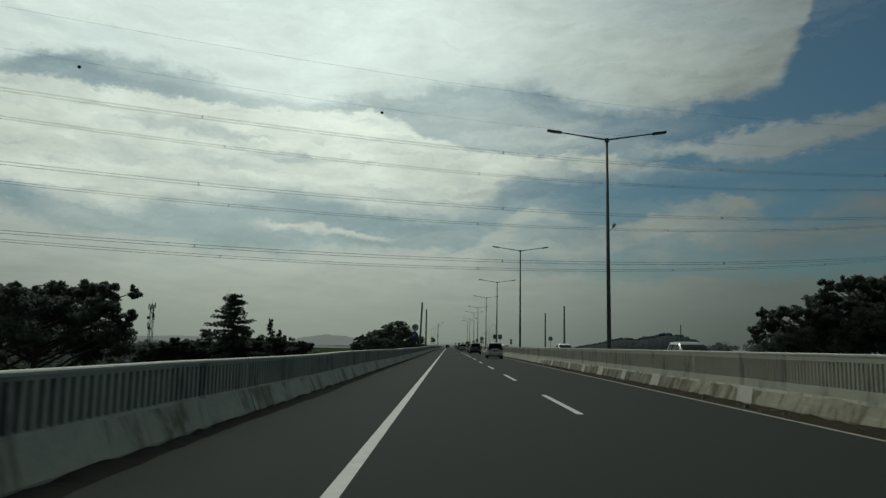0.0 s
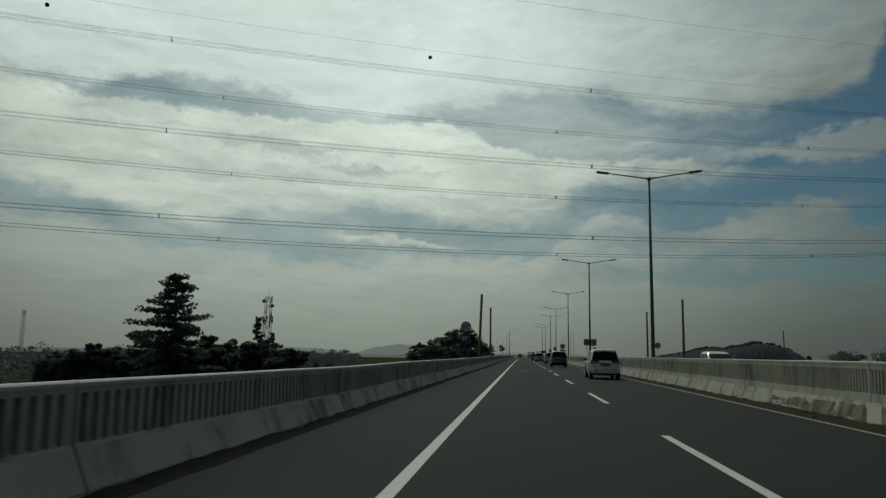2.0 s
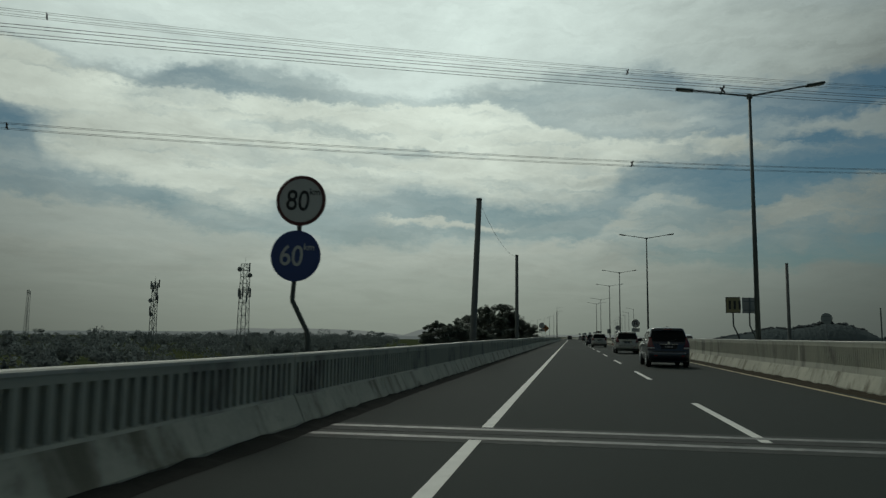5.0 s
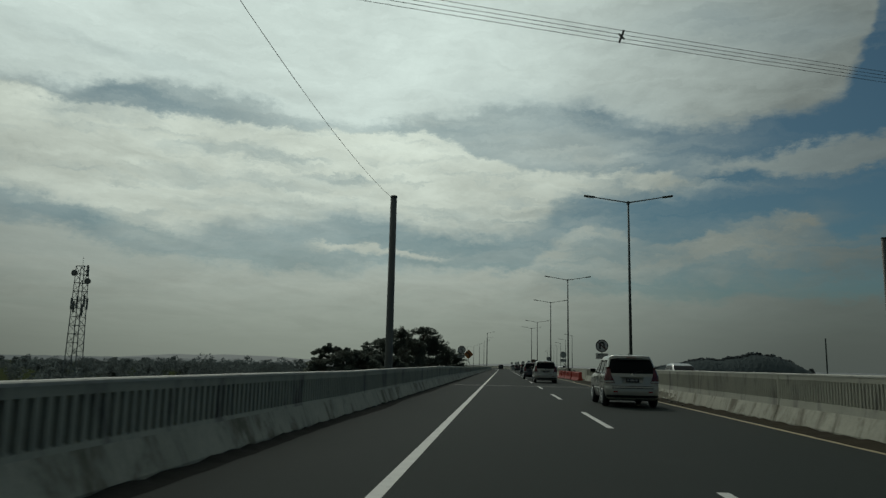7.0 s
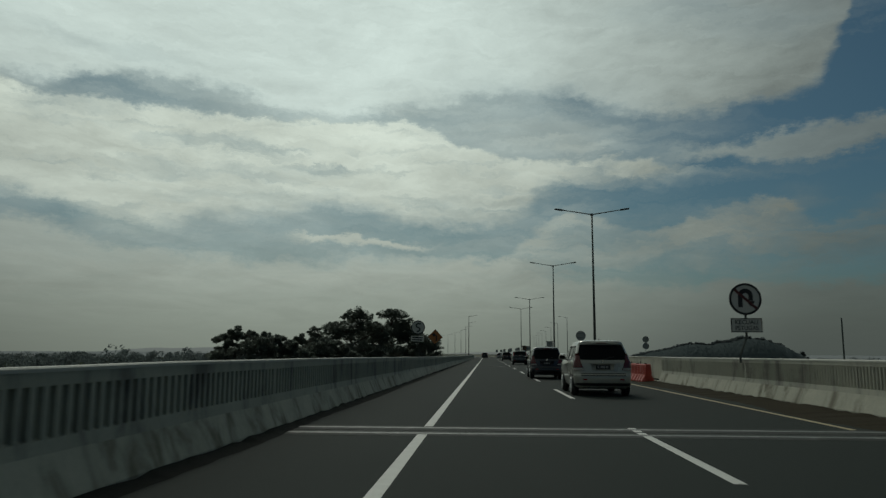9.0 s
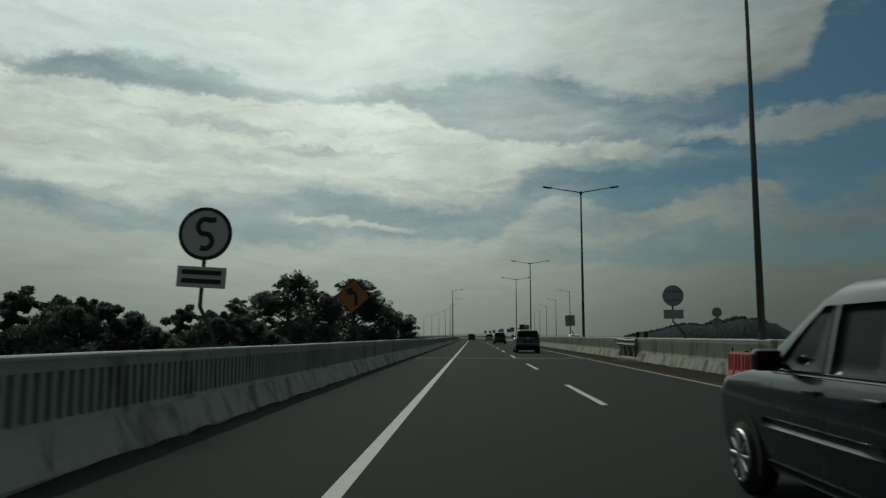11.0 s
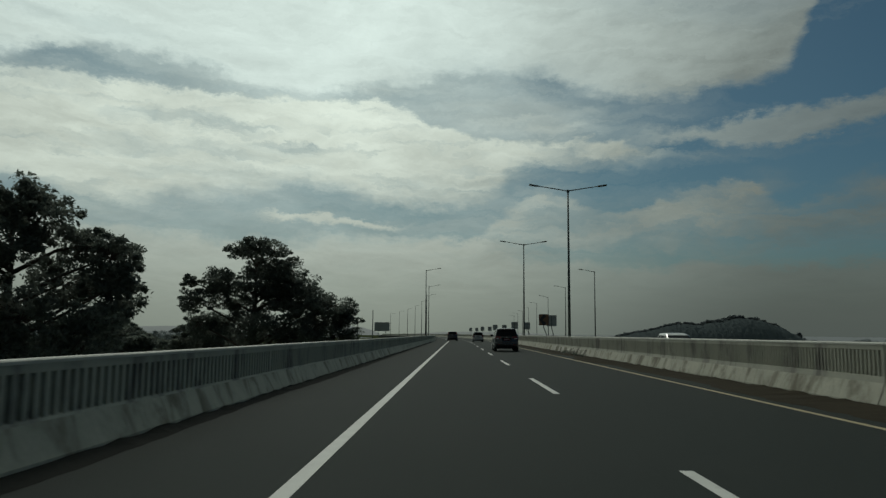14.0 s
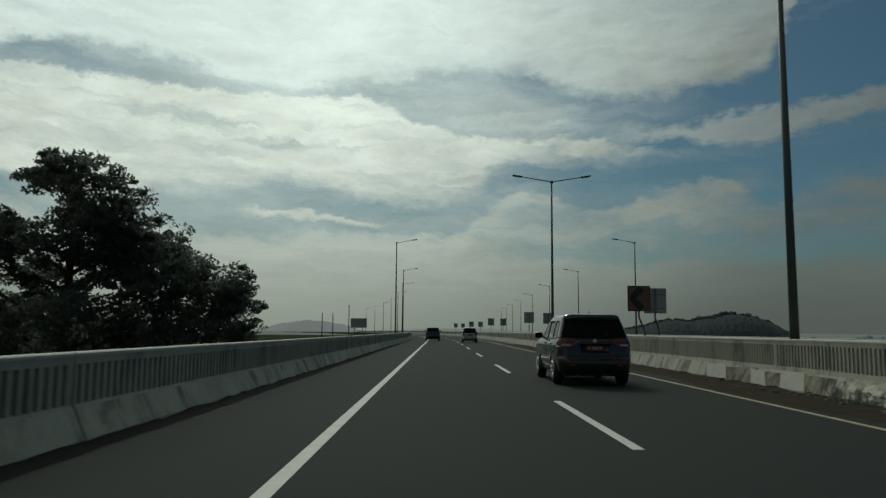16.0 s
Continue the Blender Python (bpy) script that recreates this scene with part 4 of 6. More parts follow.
        part("headlight", bm, CLEAR, root, "clear headlight")
    # tailgate fittings
    zp = lo - 0.22
    q = lerp_ring(rings, zp)
    panel("plate_recess", [(zp - 0.11, -0.33, 0.33), (zp + 0.09, -0.36, 0.36)], TRIM if bright else body_paint, root, lift=0.004, cols=4, sub=1)
    bm = bmesh.new()
    box(bm, -0.22, 0.22, q[1] - 0.035, q[1] + 0.01, zp - 0.075, zp + 0.055, 0.006)
    pl = part("number_plate", bm, plate, root, "number plate with plain bars")
    for a, b in ((-0.17, -0.12), (-0.08, 0.06), (0.09, 0.16)):
        bm = bmesh.new()
        box(bm, a, b, q[1] - 0.040, q[1] - 0.034, zp - 0.035, zp + 0.025)
        part("plate_bar", bm, PLATE_INK, pl)
    bm = bmesh.new()
    box(bm, -0.40, 0.40, q[1] - 0.030, q[1] + 0.03, zp + 0.085, zp + 0.125, 0.012)
    part("tailgate_strip", bm, CHROME if bright else body_paint, root)
    bm = bmesh.new()
    qb = lerp_ring(rings, lo - 0.045)
    disc(bm, 0.05, qb[1] - 0.014, qb[1] + 0.01, 16, 0, lo - 0.045)
    part("badge", bm, CHROME, root, "small plain round badge")
    bm = bmesh.new()
    tube(bm, (0.02, lerp_ring(rings, lo + 0.01)[1] - 0.025, lo + 0.01), (0.36, lerp_ring(rings, lo + 0.10)[1] - 0.02, lo + 0.10), 0.011, n=6)
    tube(bm, (0.02, lerp_ring(rings, lo + 0.01)[1] - 0.03, lo + 0.01), (0.02, lerp_ring(rings, lo)[1] + 0.02, lo + 0.01), 0.022, n=8)
    part("wiper", bm, TRIM, root)
    z0_, z1_ = rings[1][0] - 0.03, rings[1][0] + (0.05 if lights == "wedge" else 0.11)
    panel("lower_bumper", [(z0_, -corner(z0_) - 0.32, corner(z0_) + 0.32), (z1_, -corner(z1_) - 0.30, corner(z1_) + 0.30)], TRIM if not bright or lights == "tall" else body_paint, root, lift=0.012, cols=18, sub=2)
    zt = rings[4][0] - 0.02
    panel("bumper_trim", [(zt - 0.012, -corner(zt) - 0.06, corner(zt) + 0.06), (zt + 0.012, -corner(zt) - 0.06, corner(zt) + 0.06)], CHROME if bright else TRIM, root, lift=0.010, cols=14, sub=1)
    bm = bmesh.new()
    tube(bm, (-0.45, 0.04, 0.24), (-0.45, 0.6, 0.26), 0.032, n=10)
    part("exhaust_pipe", bm, CHROME, root)
    bm = bmesh.new()
    box(bm, -0.70, 0.70, sp["axles"][0] - 0.06, sp["axles"][0] + 0.06, 0.20, 0.32, 0.03)
    part("rear_axle", bm, TRIM, root)
    if spoiler:
        q = lerp_ring(rings, hi + 0.05)
        bm = bmesh.new()
        w = q[3] - 0.03
        prof = [(q[1] + 0.30, hi + 0.115), (q[1] - 0.10, hi + 0.075), (q[1] - 0.12, hi + 0.045), (q[1] + 0.02, hi + 0.015), (q[1] + 0.30, hi + 0.02)]
        cols_ = []
        for k in range(9):
            x = -w + 2 * w * k / 8
            e = abs(k / 4 - 1) ** 4
            cols_.append([bm.verts.new((x, y + 0.14 * e, z - 0.035 * e)) for y, z in prof])
        for a, b in zip(cols_, cols_[1:]):
            for i in range(5):
                bm.faces.new((a[i], a[(i + 1) % 5], b[(i + 1) % 5], b[i]))
        bm.faces.new(cols_[0])
        bm.faces.new(list(reversed(cols_[-1])))
        bmesh.ops.recalc_face_normals(bm, faces=list(bm.faces))
        sp_ = part("spoiler", bm, body_paint, root)
        bm = bmesh.new()
        box(bm, -0.16, 0.16, q[1] - 0.127, q[1] - 0.112, hi + 0.05, hi + 0.068)
        part("brake_light", bm, TAIL, sp_)
    if rails:
        for s in (-1, 1):
            bm = bmesh.new()
            top = rings[-3][0]
            tube(bm, (s * 0.60, 0.62, top + 0.045), (s * 0.60, 2.1, top + 0.05), 0.022, n=8)
            for yy in (0.66, 1.40, 2.05):
                tube(bm, (s * 0.60, yy, top - 0.05), (s * 0.60, yy, top + 0.045), 0.022, n=6)
            part("roof_rail", bm, RIM, root)
    # windscreen, bowed like the nose of the roof
    grid = []
    for k in range(6):
        z = lo + 0.02 + (hi - lo - 0.03) * k / 5
        _, r_, f_, h, c = lerp_ring(rings, z)
        c = min(c, h * 0.45)
        w = h - 0.05
        row = []
        for j in range(21):
            x = -w + 2 * w * j / 20
            over = max(0.0, abs(x) - (h - c)) / c
            row.append((x, f_ - c * 1.6 + c * 1.6 * math.sqrt(max(0.0, 1 - over * over)) + 0.010, z))
        grid.append(row)
    raw("windscreen", [p for row in grid for p in row], [(i * 21 + k, i * 21 + k + 1, (i + 1) * 21 + k + 1, (i + 1) * 21 + k) for i in range(5) for k in range(20)], GLASS, root, "dark windscreen", smooth=True)
    bm = bmesh.new()
    tube(bm, (0.0, 0.85, rings[-1][0] - 0.02), (0.0, 0.74, rings[-1][0] + 0.06), 0.020, 0.006, n=6)
    part("aerial", bm, TRIM, root)
    # wheels
    r = sp["wheel"]
    for yy in sp["axles"]:
        for s in (-1, 1):
            q = lerp_ring(rings, 0.5)
            bm = bmesh.new()
            arch_r = r + 0.07
            ring_i = [bm.verts.new((s * (q[3] + 0.012), yy + arch_r * math.cos(radians(a)), r + 0.02 + arch_r * math.sin(radians(a)))) for a in range(-20, 201, 10)]
            bm.faces.new(ring_i)
            gm = bmesh.ops.extrude_face_region(bm, geom=list(bm.faces))
            for v_ in [e for e in gm["geom"] if isinstance(e, bmesh.types.BMVert)]:
                v_.co.x -= s * 0.05
            bmesh.ops.recalc_face_normals(bm, faces=list(bm.faces))
            part("wheel_arch", bm, TYRE, root)
            wheel = new("wheel")
            wheel.parent = root
            wheel.location = (s * (q[3] - 0.07), yy, r)
            bm = bmesh.new()
            bmesh.ops.create_cone(bm, cap_ends=True, segments=32, radius1=r, radius2=r, depth=0.21, matrix=pose(0, 0, 0, 0, 90, 0))
            bmesh.ops.bevel(bm, geom=[e for e in bm.edges if abs(e.verts[0].co.x - e.verts[1].co.x) < 1e-4], offset=0.03, segments=3, affect="EDGES")
            part("tyre", bm, TYRE, wheel, smooth=True)
            bm = bmesh.new()
            bmesh.ops.create_cone(bm, cap_ends=True, segments=28, radius1=r * 0.68, radius2=r * 0.68, depth=0.008, matrix=pose(s * 0.106, 0, 0, 0, 90, 0))
            part("wheel_dish", bm, TRIM, wheel)
            bm = bmesh.new()
            for k in range(10):
                a = k * math.pi / 5
                tube(bm, (s * 0.115, math.cos(a) * 0.03, math.sin(a) * 0.03), (s * 0.113, math.cos(a) * r * 0.66, math.sin(a) * r * 0.66), 0.018, 0.024, 6)
            tube(bm, (s * 0.10, 0, 0), (s * 0.130, 0, 0), 0.055, n=12)
            for k in range(24):
                a, b = k * math.pi / 12, (k + 1) * math.pi / 12
                tube(bm, (s * 0.112, math.cos(a) * r * 0.68, math.sin(a) * r * 0.68), (s * 0.112, math.cos(b) * r * 0.68, math.sin(b) * r * 0.68), 0.016, n=5)
            part("rim", bm, RIM, wheel, "bright spoked alloy rim")
    root["low"] = low
    return root


WHITE_P, SILVER_P = paint("white_paint", (0.60, 0.60, 0.57), 0.0), paint("champagne_paint", (0.40, 0.39, 0.34), 0.15)
BLACK_P, NAVY_P, GREY_P = paint("black_paint", (0.012, 0.012, 0.014), 0.1), paint("dark_blue_paint", (0.014, 0.017, 0.026), 0.2), paint("graphite_paint", (0.030, 0.034, 0.040), 0.3)
STEEL_P = paint("blue_grey_paint", (0.13, 0.145, 0.16), 0.2)
OPP_P = paint("pearl_paint", (0.40, 0.41, 0.41), 0.0)
cars = [
    ("car", "mpv", WHITE_P, "white people carrier with dark rear glass and alloy wheels", 5.95, 78.3, 0, dict(lights="wedge")),
    ("car", "van", NAVY_P, "dark blue people carrier with chrome trim", 5.4, 119.2, 0, dict(lights="wrap", bright=True)),
    ("car", "van", SILVER_P, "champagne silver people carrier with dark glass", 5.6, 146.2, 0, dict(lights="wrap", bright=False)),
    ("car", "van", SILVER_P, "champagne silver people carrier past the bridge joint", 4.7, 181.0, 0, dict(lights="wrap", bright=False)),
    ("car", "suv", GREY_P, "dark grey off-roader with tall red tail lights and roof rails", 5.2, 249.3, 0, dict(lights="tall", rails=True, spoiler=False, bright=True)),
    ("car", "van", BLACK_P, "black people carrier with a red number plate", 5.15, 306.5, 0, dict(lights="wedge", plate=PLATE_RED)),
    ("car", "suv", BLACK_P, "small black car ahead on the asphalt", 0.7, 383.0, 0, dict(lights="tall", spoiler=False)),
    ("car", "mpv", OPP_P, "white people carrier beside the median", 4.9, 372.0, 0, dict(lights="wrap")),
    ("car", "mpv", NAVY_P, "dark blue people carrier beside the red barriers", 4.25, 197.0, 0, dict(lights="wrap")),
    ("car", "van", STEEL_P, "blue-grey car on the opposite carriageway", 15.2, 46.0, 180, dict(lights="wrap")),
    ("car", "van", WHITE_P, "white van coming along the opposite carriageway", 15.0, 92.0, 180, dict(lights="wrap")),
    ("car", "van", OPP_P, "white van with dark windows on the opposite carriageway", 14.6, 180.0, 180, dict(lights="wrap")),
    ("car", "mpv", WHITE_P, "white car on the opposite carriageway behind the parapets", 15.0, 299.0, 180, dict(lights="wrap", low=0.87)),
]
for nm, shape, col, lab, x, y, turn, more in cars:
    v = vehicle(nm, shape, col, lab, **more)
    v.matrix_world = pose(x + cx(y), y, 0, 0, 0, turn + heading(y)) @ Matrix.Diagonal((1, 1, v["low"], 1))

# ------------------------------------------------------------------ signs
POST = material("weathered_steel", (0.085, 0.095, 0.088), 0.7, 0.3, vary=0.3, scale=2.0, grain=20, bump=0.08)
SIGN_WHITE = material("sign_white", (0.52, 0.52, 0.50), 0.5, vary=0.12, scale=1.5, bump=0.02)
SIGN_BLACK = material("sign_black", (0.02, 0.02, 0.022), 0.6, vary=0.1, bump=0)
SIGN_RED = material("sign_red", (0.09, 0.02, 0.02), 0.5, vary=0.15, bump=0)
SIGN_BLUE = material("sign_blue", (0.03, 0.06, 0.20), 0.5, vary=0.12, scale=1.5, bump=0.02)
SIGN_ORANGE = material("sign_orange", (0.36, 0.14, 0.04), 0.5, vary=0.15, scale=1.5, bump=0.02)
# darker copy of the orange: the chevron board's shade is in the colour
SIGN_SHADED = material("shaded_orange", (0.15, 0.080, 0.042), 0.6, vary=0.2, scale=1.5, bump=0.02)
SIGN_YELLOW = material("sign_yellow", (0.24, 0.22, 0.12), 0.5, vary=0.15, scale=1.5, bump=0.02)
SIGN_BACK = material("sign_back", (0.33, 0.345, 0.335), 0.55, 0.2, vary=0.2, scale=2, bump=0.03)
RED_PLASTIC = material("red_plastic", (0.42, 0.05, 0.035), 0.5, vary=0.2, scale=1.5, grain=10, bump=0.05, stain=(0.45, 0.25, 0.22), stain_at=0.62)


def lettering(text, size, x, y, z, mat, parent, squeeze=1.0):
    """Raised flat letters that face -y."""
    cu = bpy.data.curves.new("lettering", "FONT")
    cu.body, cu.size, cu.align_x, cu.align_y, cu.extrude, cu.offset = text, size, "CENTER", "CENTER", 0.002, size * 0.008
    tmp = bpy.data.objects.new("lettering", cu)
    scene.collection.objects.link(tmp)
    me = bpy.data.meshes.new_from_object(tmp.evaluated_get(bpy.context.evaluated_depsgraph_get()))
    bpy.data.objects.remove(tmp)
    me.materials.clear()
    me.materials.append(mat)
    ob = new("lettering", me)
    ob.parent = parent
    ob.matrix_local = Matrix.Translation((x, y, z)) @ pose(0, 0, 0, 90) @ Matrix.Diagonal((squeeze, 1, 1, 1))
    return ob


def bent_post(root, z_top, shift=0.35, foot=-0.2, r=0.035):
    """A post that stands outside the parapet and steps sideways above it."""
    bm = bmesh.new()
    pts = [(shift, 0.06, foot), (shift, 0.06, 1.25), (shift * 0.9, 0.06, 1.4), (0.0, 0.06, 1.9), (0, 0.06, 2.05), (0, 0.06, z_top)]
    for p, q in zip(pts, pts[1:]):
        tube(bm, p, q, r, n=8)
        bmesh.ops.create_icosphere(bm, subdivisions=1, radius=r, matrix=Matrix.Translation(q))
    return part("post", bm, POST, root, "bent galvanised post")


def round_face(root, z, r, mat, rim, lab):
    bm = bmesh.new()
    disc(bm, r, -0.006, 0.012, 40, 0, z)
    face = part("disc", bm, rim, root, lab)
    bm = bmesh.new()
    disc(bm, r * 0.86, -0.011, -0.007, 40, 0, z)
    part("face", bm, mat, face)
    return face


def stroke(bm, pts, w, y=-0.016):
    """A flat bent stroke of width w through points in x, z."""
    pts = [Vector((x, 0, z)) for x, z in pts]
    left, right = [], []
    for i, p in enumerate(pts):
        d = (pts[min(i + 1, len(pts) - 1)] - pts[max(i - 1, 0)]).normalized()
        s = Vector((-d.z, 0, d.x)) * w / 2
        left.append(bm.verts.new(p + s + Vector((0, y, 0))))
        right.append(bm.verts.new(p - s + Vector((0, y, 0))))
    for i in range(len(pts) - 1):
        bm.faces.new((left[i], left[i + 1], right[i + 1], right[i]))
    return bm


def arc(cx_, cz_, r, a0, a1, n=10):
    return [(cx_ + r * math.cos(radians(a0 + (a1 - a0) * k / n)), cz_ + r * math.sin(radians(a0 + (a1 - a0) * k / n))) for k in range(n + 1)]


# speed limits on the left
s = thing("speed_sign", -3.63, 97.5, 0, "white 80 disc over blue 60 disc on a bent post", "road sign")
s.matrix_world = pose(-3.63, 97.5, -0.04, 0, 3.8, 3)
bent_post(s, 3.6, 0.34, r=0.042)
up_ = round_face(s, 3.62, 0.44, SIGN_WHITE, SIGN_RED, "white speed limit disc with a dark red rim")
lettering("80", 0.50, -0.05, -0.014, 3.60, SIGN_BLACK, up_, 0.85)
lettering("km", 0.16, 0.24, -0.014, 3.78, SIGN_BLACK, up_)
dn_ = round_face(s, 2.66, 0.44, SIGN_BLUE, SIGN_BLUE, "blue least speed disc")
lettering("60", 0.50, -0.07, -0.014, 2.64, SIGN_WHITE, dn_, 0.85)
lettering("km", 0.16, 0.23, -0.014, 2.82, SIGN_WHITE, dn_)


def uturn(root, z):
    d_ = round_face(root, z, 0.50, SIGN_WHITE, SIGN_BLACK, "round no U-turn disc with a dark rim")
    bm = bmesh.new()
    stroke(bm, [(-0.16, z - 0.26), (-0.16, z + 0.10)] + arc(0, z + 0.10, 0.16, 180, 0)[1:] + [(0.16, z - 0.05)], 0.14)
    f_ = [bm.verts.new((x, -0.016, z + h)) for x, h in ((0.02, -0.06), (0.30, -0.06), (0.16, -0.24))]
    bm.faces.new(f_)
    part("arrow", bm, SIGN_BLACK, d_)
    bm = bmesh.new()
    stroke(bm, [(-0.33, z + 0.30), (0.33, z - 0.30)], 0.085, -0.019)
    part("bar", bm, SIGN_RED, d_)
    return d_


s = thing("no_u_turn_sign", 9.16, 181.0, -0.06, "round no U-turn sign with a lettered plate on a bent post", "road sign")
bent_post(s, 3.1, -0.22, 1.12)
uturn(s, 3.1)
bm = bmesh.new()
box(bm, -0.48, 0.48, -0.008, 0.012, 2.06, 2.50, 0.004)
pl = part("plate", bm, SIGN_BLACK, s, "white lettered plate with a dark edge")
bm = bmesh.new()
box(bm, -0.45, 0.45, -0.013, -0.009, 2.09, 2.47)
part("plate_face", bm, SIGN_WHITE, pl)
lettering("KECUALI", 0.19, 0, -0.017, 2.37, SIGN_BLACK, pl, 0.95)
lettering("PETUGAS", 0.19, 0, -0.017, 2.19, SIGN_BLACK, pl, 0.9)

s = thing("winding_road_sign", -3.62, 206.3, 0, "round white sign with a dark winding mark and a plate below", "road sign")
s.matrix_world = pose(-3.62, 206.3, -0.12, 0, 3, 2)
bent_post(s, 3.2, 0.3)
d_ = round_face(s, 3.15, 0.46, SIGN_WHITE, SIGN_BLACK, "white disc with a dark rim")
bm = bmesh.new()
stroke(bm, [(0.18, 3.40)] + arc(0.0, 3.27, 0.13, 60, 270) + arc(0.0, 3.02, 0.13, 90, -120), 0.09)
part("mark", bm, SIGN_BLACK, d_)
bm = bmesh.new()
box(bm, -0.42, 0.42, -0.008, 0.012, 2.22, 2.58, 0.004)
pl = part("plate", bm, SIGN_WHITE, s, "grey-white plate with unreadable bars")
for z in (2.48, 2.33):
    bm = bmesh.new()
    box(bm, -0.34, 0.34, -0.012, -0.009, z - 0.04, z + 0.04)
    part("bar", bm, SIGN_BLACK, pl)

s = thing("bend_sign", -3.45, 221.4, 0, "orange diamond sign with a black bend arrow on a bent post", "road sign")
s.matrix_world = pose(-3.50, 221.4, 0, 0, 3, 0)
bent_post(s, 2.4, 0.3)
bm = bmesh.new()
box(bm, -0.465, 0.465, -0.006, 0.012, -0.465, 0.465, 0.01)
bmesh.ops.transform(bm, matrix=Matrix.Translation((0, 0, 2.75)) @ pose(0, 0, 0, 0, 45, 0), verts=bm.verts)
d_ = part("diamond", bm, SIGN_BLACK, s, "diamond plate with a dark edge")
bm = bmesh.new()
box(bm, -0.44, 0.44, -0.011, -0.007, -0.44, 0.44)
bmesh.ops.transform(bm, matrix=Matrix.Translation((0, 0, 2.75)) @ pose(0, 0, 0, 0, 45, 0), verts=bm.verts)
part("diamond_face", bm, SIGN_ORANGE, d_, "orange face")
bm = bmesh.new()
stroke(bm, [(0.12, 2.40), (0.12, 2.72), (0.09, 2.83), (-0.02, 2.90), (-0.08, 2.92)], 0.12)
bm.faces.new([bm.verts.new((x, -0.016, z)) for x, z in ((-0.33, 2.97), (-0.03, 3.10), (-0.08, 2.74))])
part("arrow", bm, SIGN_BLACK, d_)


def board(x, y, w, h, z, lab, face, back=False, lean=0.0, chevron=False, shift=0.0, marks=0):
    """A square board on a post, seen from its face or from its stiffened back."""
    root = thing("road_sign", x, y, 0, lab, "road sign", "median boards")
    root.matrix_world = pose(x, y, 0, 0, lean, 0)
    if shift:
        bent_post(root, z + h * 0.4, shift)
    else:
        bm = bmesh.new()
        tube(bm, (0, 0.05, -0.1), (0, 0.05, z + h * 0.4), 0.035, n=8)
        part("post", bm, GALV, root)
    bm = bmesh.new()
    box(bm, -w / 2, w / 2, -0.006, 0.012, z - h / 2, z + h / 2, 0.005)
    pl_ = part("board", bm, SIGN_BACK if back else SIGN_BLACK, root)
    if back:
        for zz in (z - h * 0.3, z + h * 0.25):
            bm = bmesh.new()
            box(bm, -w * 0.4, w * 0.4, -0.03, -0.007, zz - 0.02, zz + 0.02, 0.005)
            part("stiffener", bm, GALV, pl_)
        bm = bmesh.new()
        box(bm, -0.04, 0.04, -0.06, -0.031, z - h / 2, z + h / 2)
        part("back_post", bm, GALV, pl_)
    else:
        bm = bmesh.new()
        box(bm, -w / 2 + 0.03, w / 2 - 0.03, -0.011, -0.007, z - h / 2 + 0.03, z + h / 2 - 0.03)
        part("board_face", bm, face, pl_)
        if chevron:
            bm = bmesh.new()
            stroke(bm, [(w * 0.12, z + h * 0.42), (-w * 0.30, z), (w * 0.12, z - h * 0.42)], w * 0.34)
            part("chevron", bm, SIGN_BLACK, pl_, "broad black chevron")
        for k in range(marks):
            bm = bmesh.new()
            box(bm, -w * 0.3 + 0.22 * k, -w * 0.3 + 0.22 * k + 0.10, -0.015, -0.012, z - 0.2, z + 0.2)
            part("bar", bm, SIGN_BLACK, pl_)
    return root


board(8.68, 122.0, 0.66, 0.74, 2.86, "small square yellowish sign with dark unreadable bars", SIGN_YELLOW, shift=0.25, marks=3)
board(9.50, 122.4, 0.66, 0.74, 2.86, "grey back of a small square sign", SIGN_BACK, back=True, shift=0.25)
board(10.05, 261.6, 0.88, 0.98, 2.64, "tilted grey back of a square sign on a bent post", SIGN_BACK, back=True, lean=-3, shift=0.28)
board(9.25, 317.7, 0.90, 1.0, 2.62, "orange board coloured dull as in shade, with a broad black chevron", SIGN_SHADED, chevron=True, shift=0.22)
board(10.0, 318.1, 0.90, 1.0, 2.55, "grey back of a chevron board", SIGN_BACK, back=True, shift=0.15)
board(9.6, 356.0, 0.90, 1.0, 2.55, "dark chevron board on the median", SIGN_BACK, back=True)
board(11.4, 356.5, 0.90, 1.0, 2.5, "grey back of a board on a bent post", SIGN_BACK, back=True, shift=0.4)
for y in (394, 432, 470):
    board(9.0 + cx(y), y, 0.9, 1.0, 2.6, "dark chevron board far along the bend", SIGN_BACK, back=True)
    board(10.8 + cx(y), y + 0.5, 0.9, 1.0, 2.6, "grey back of a board far along the bend", SIGN_BACK, back=True)

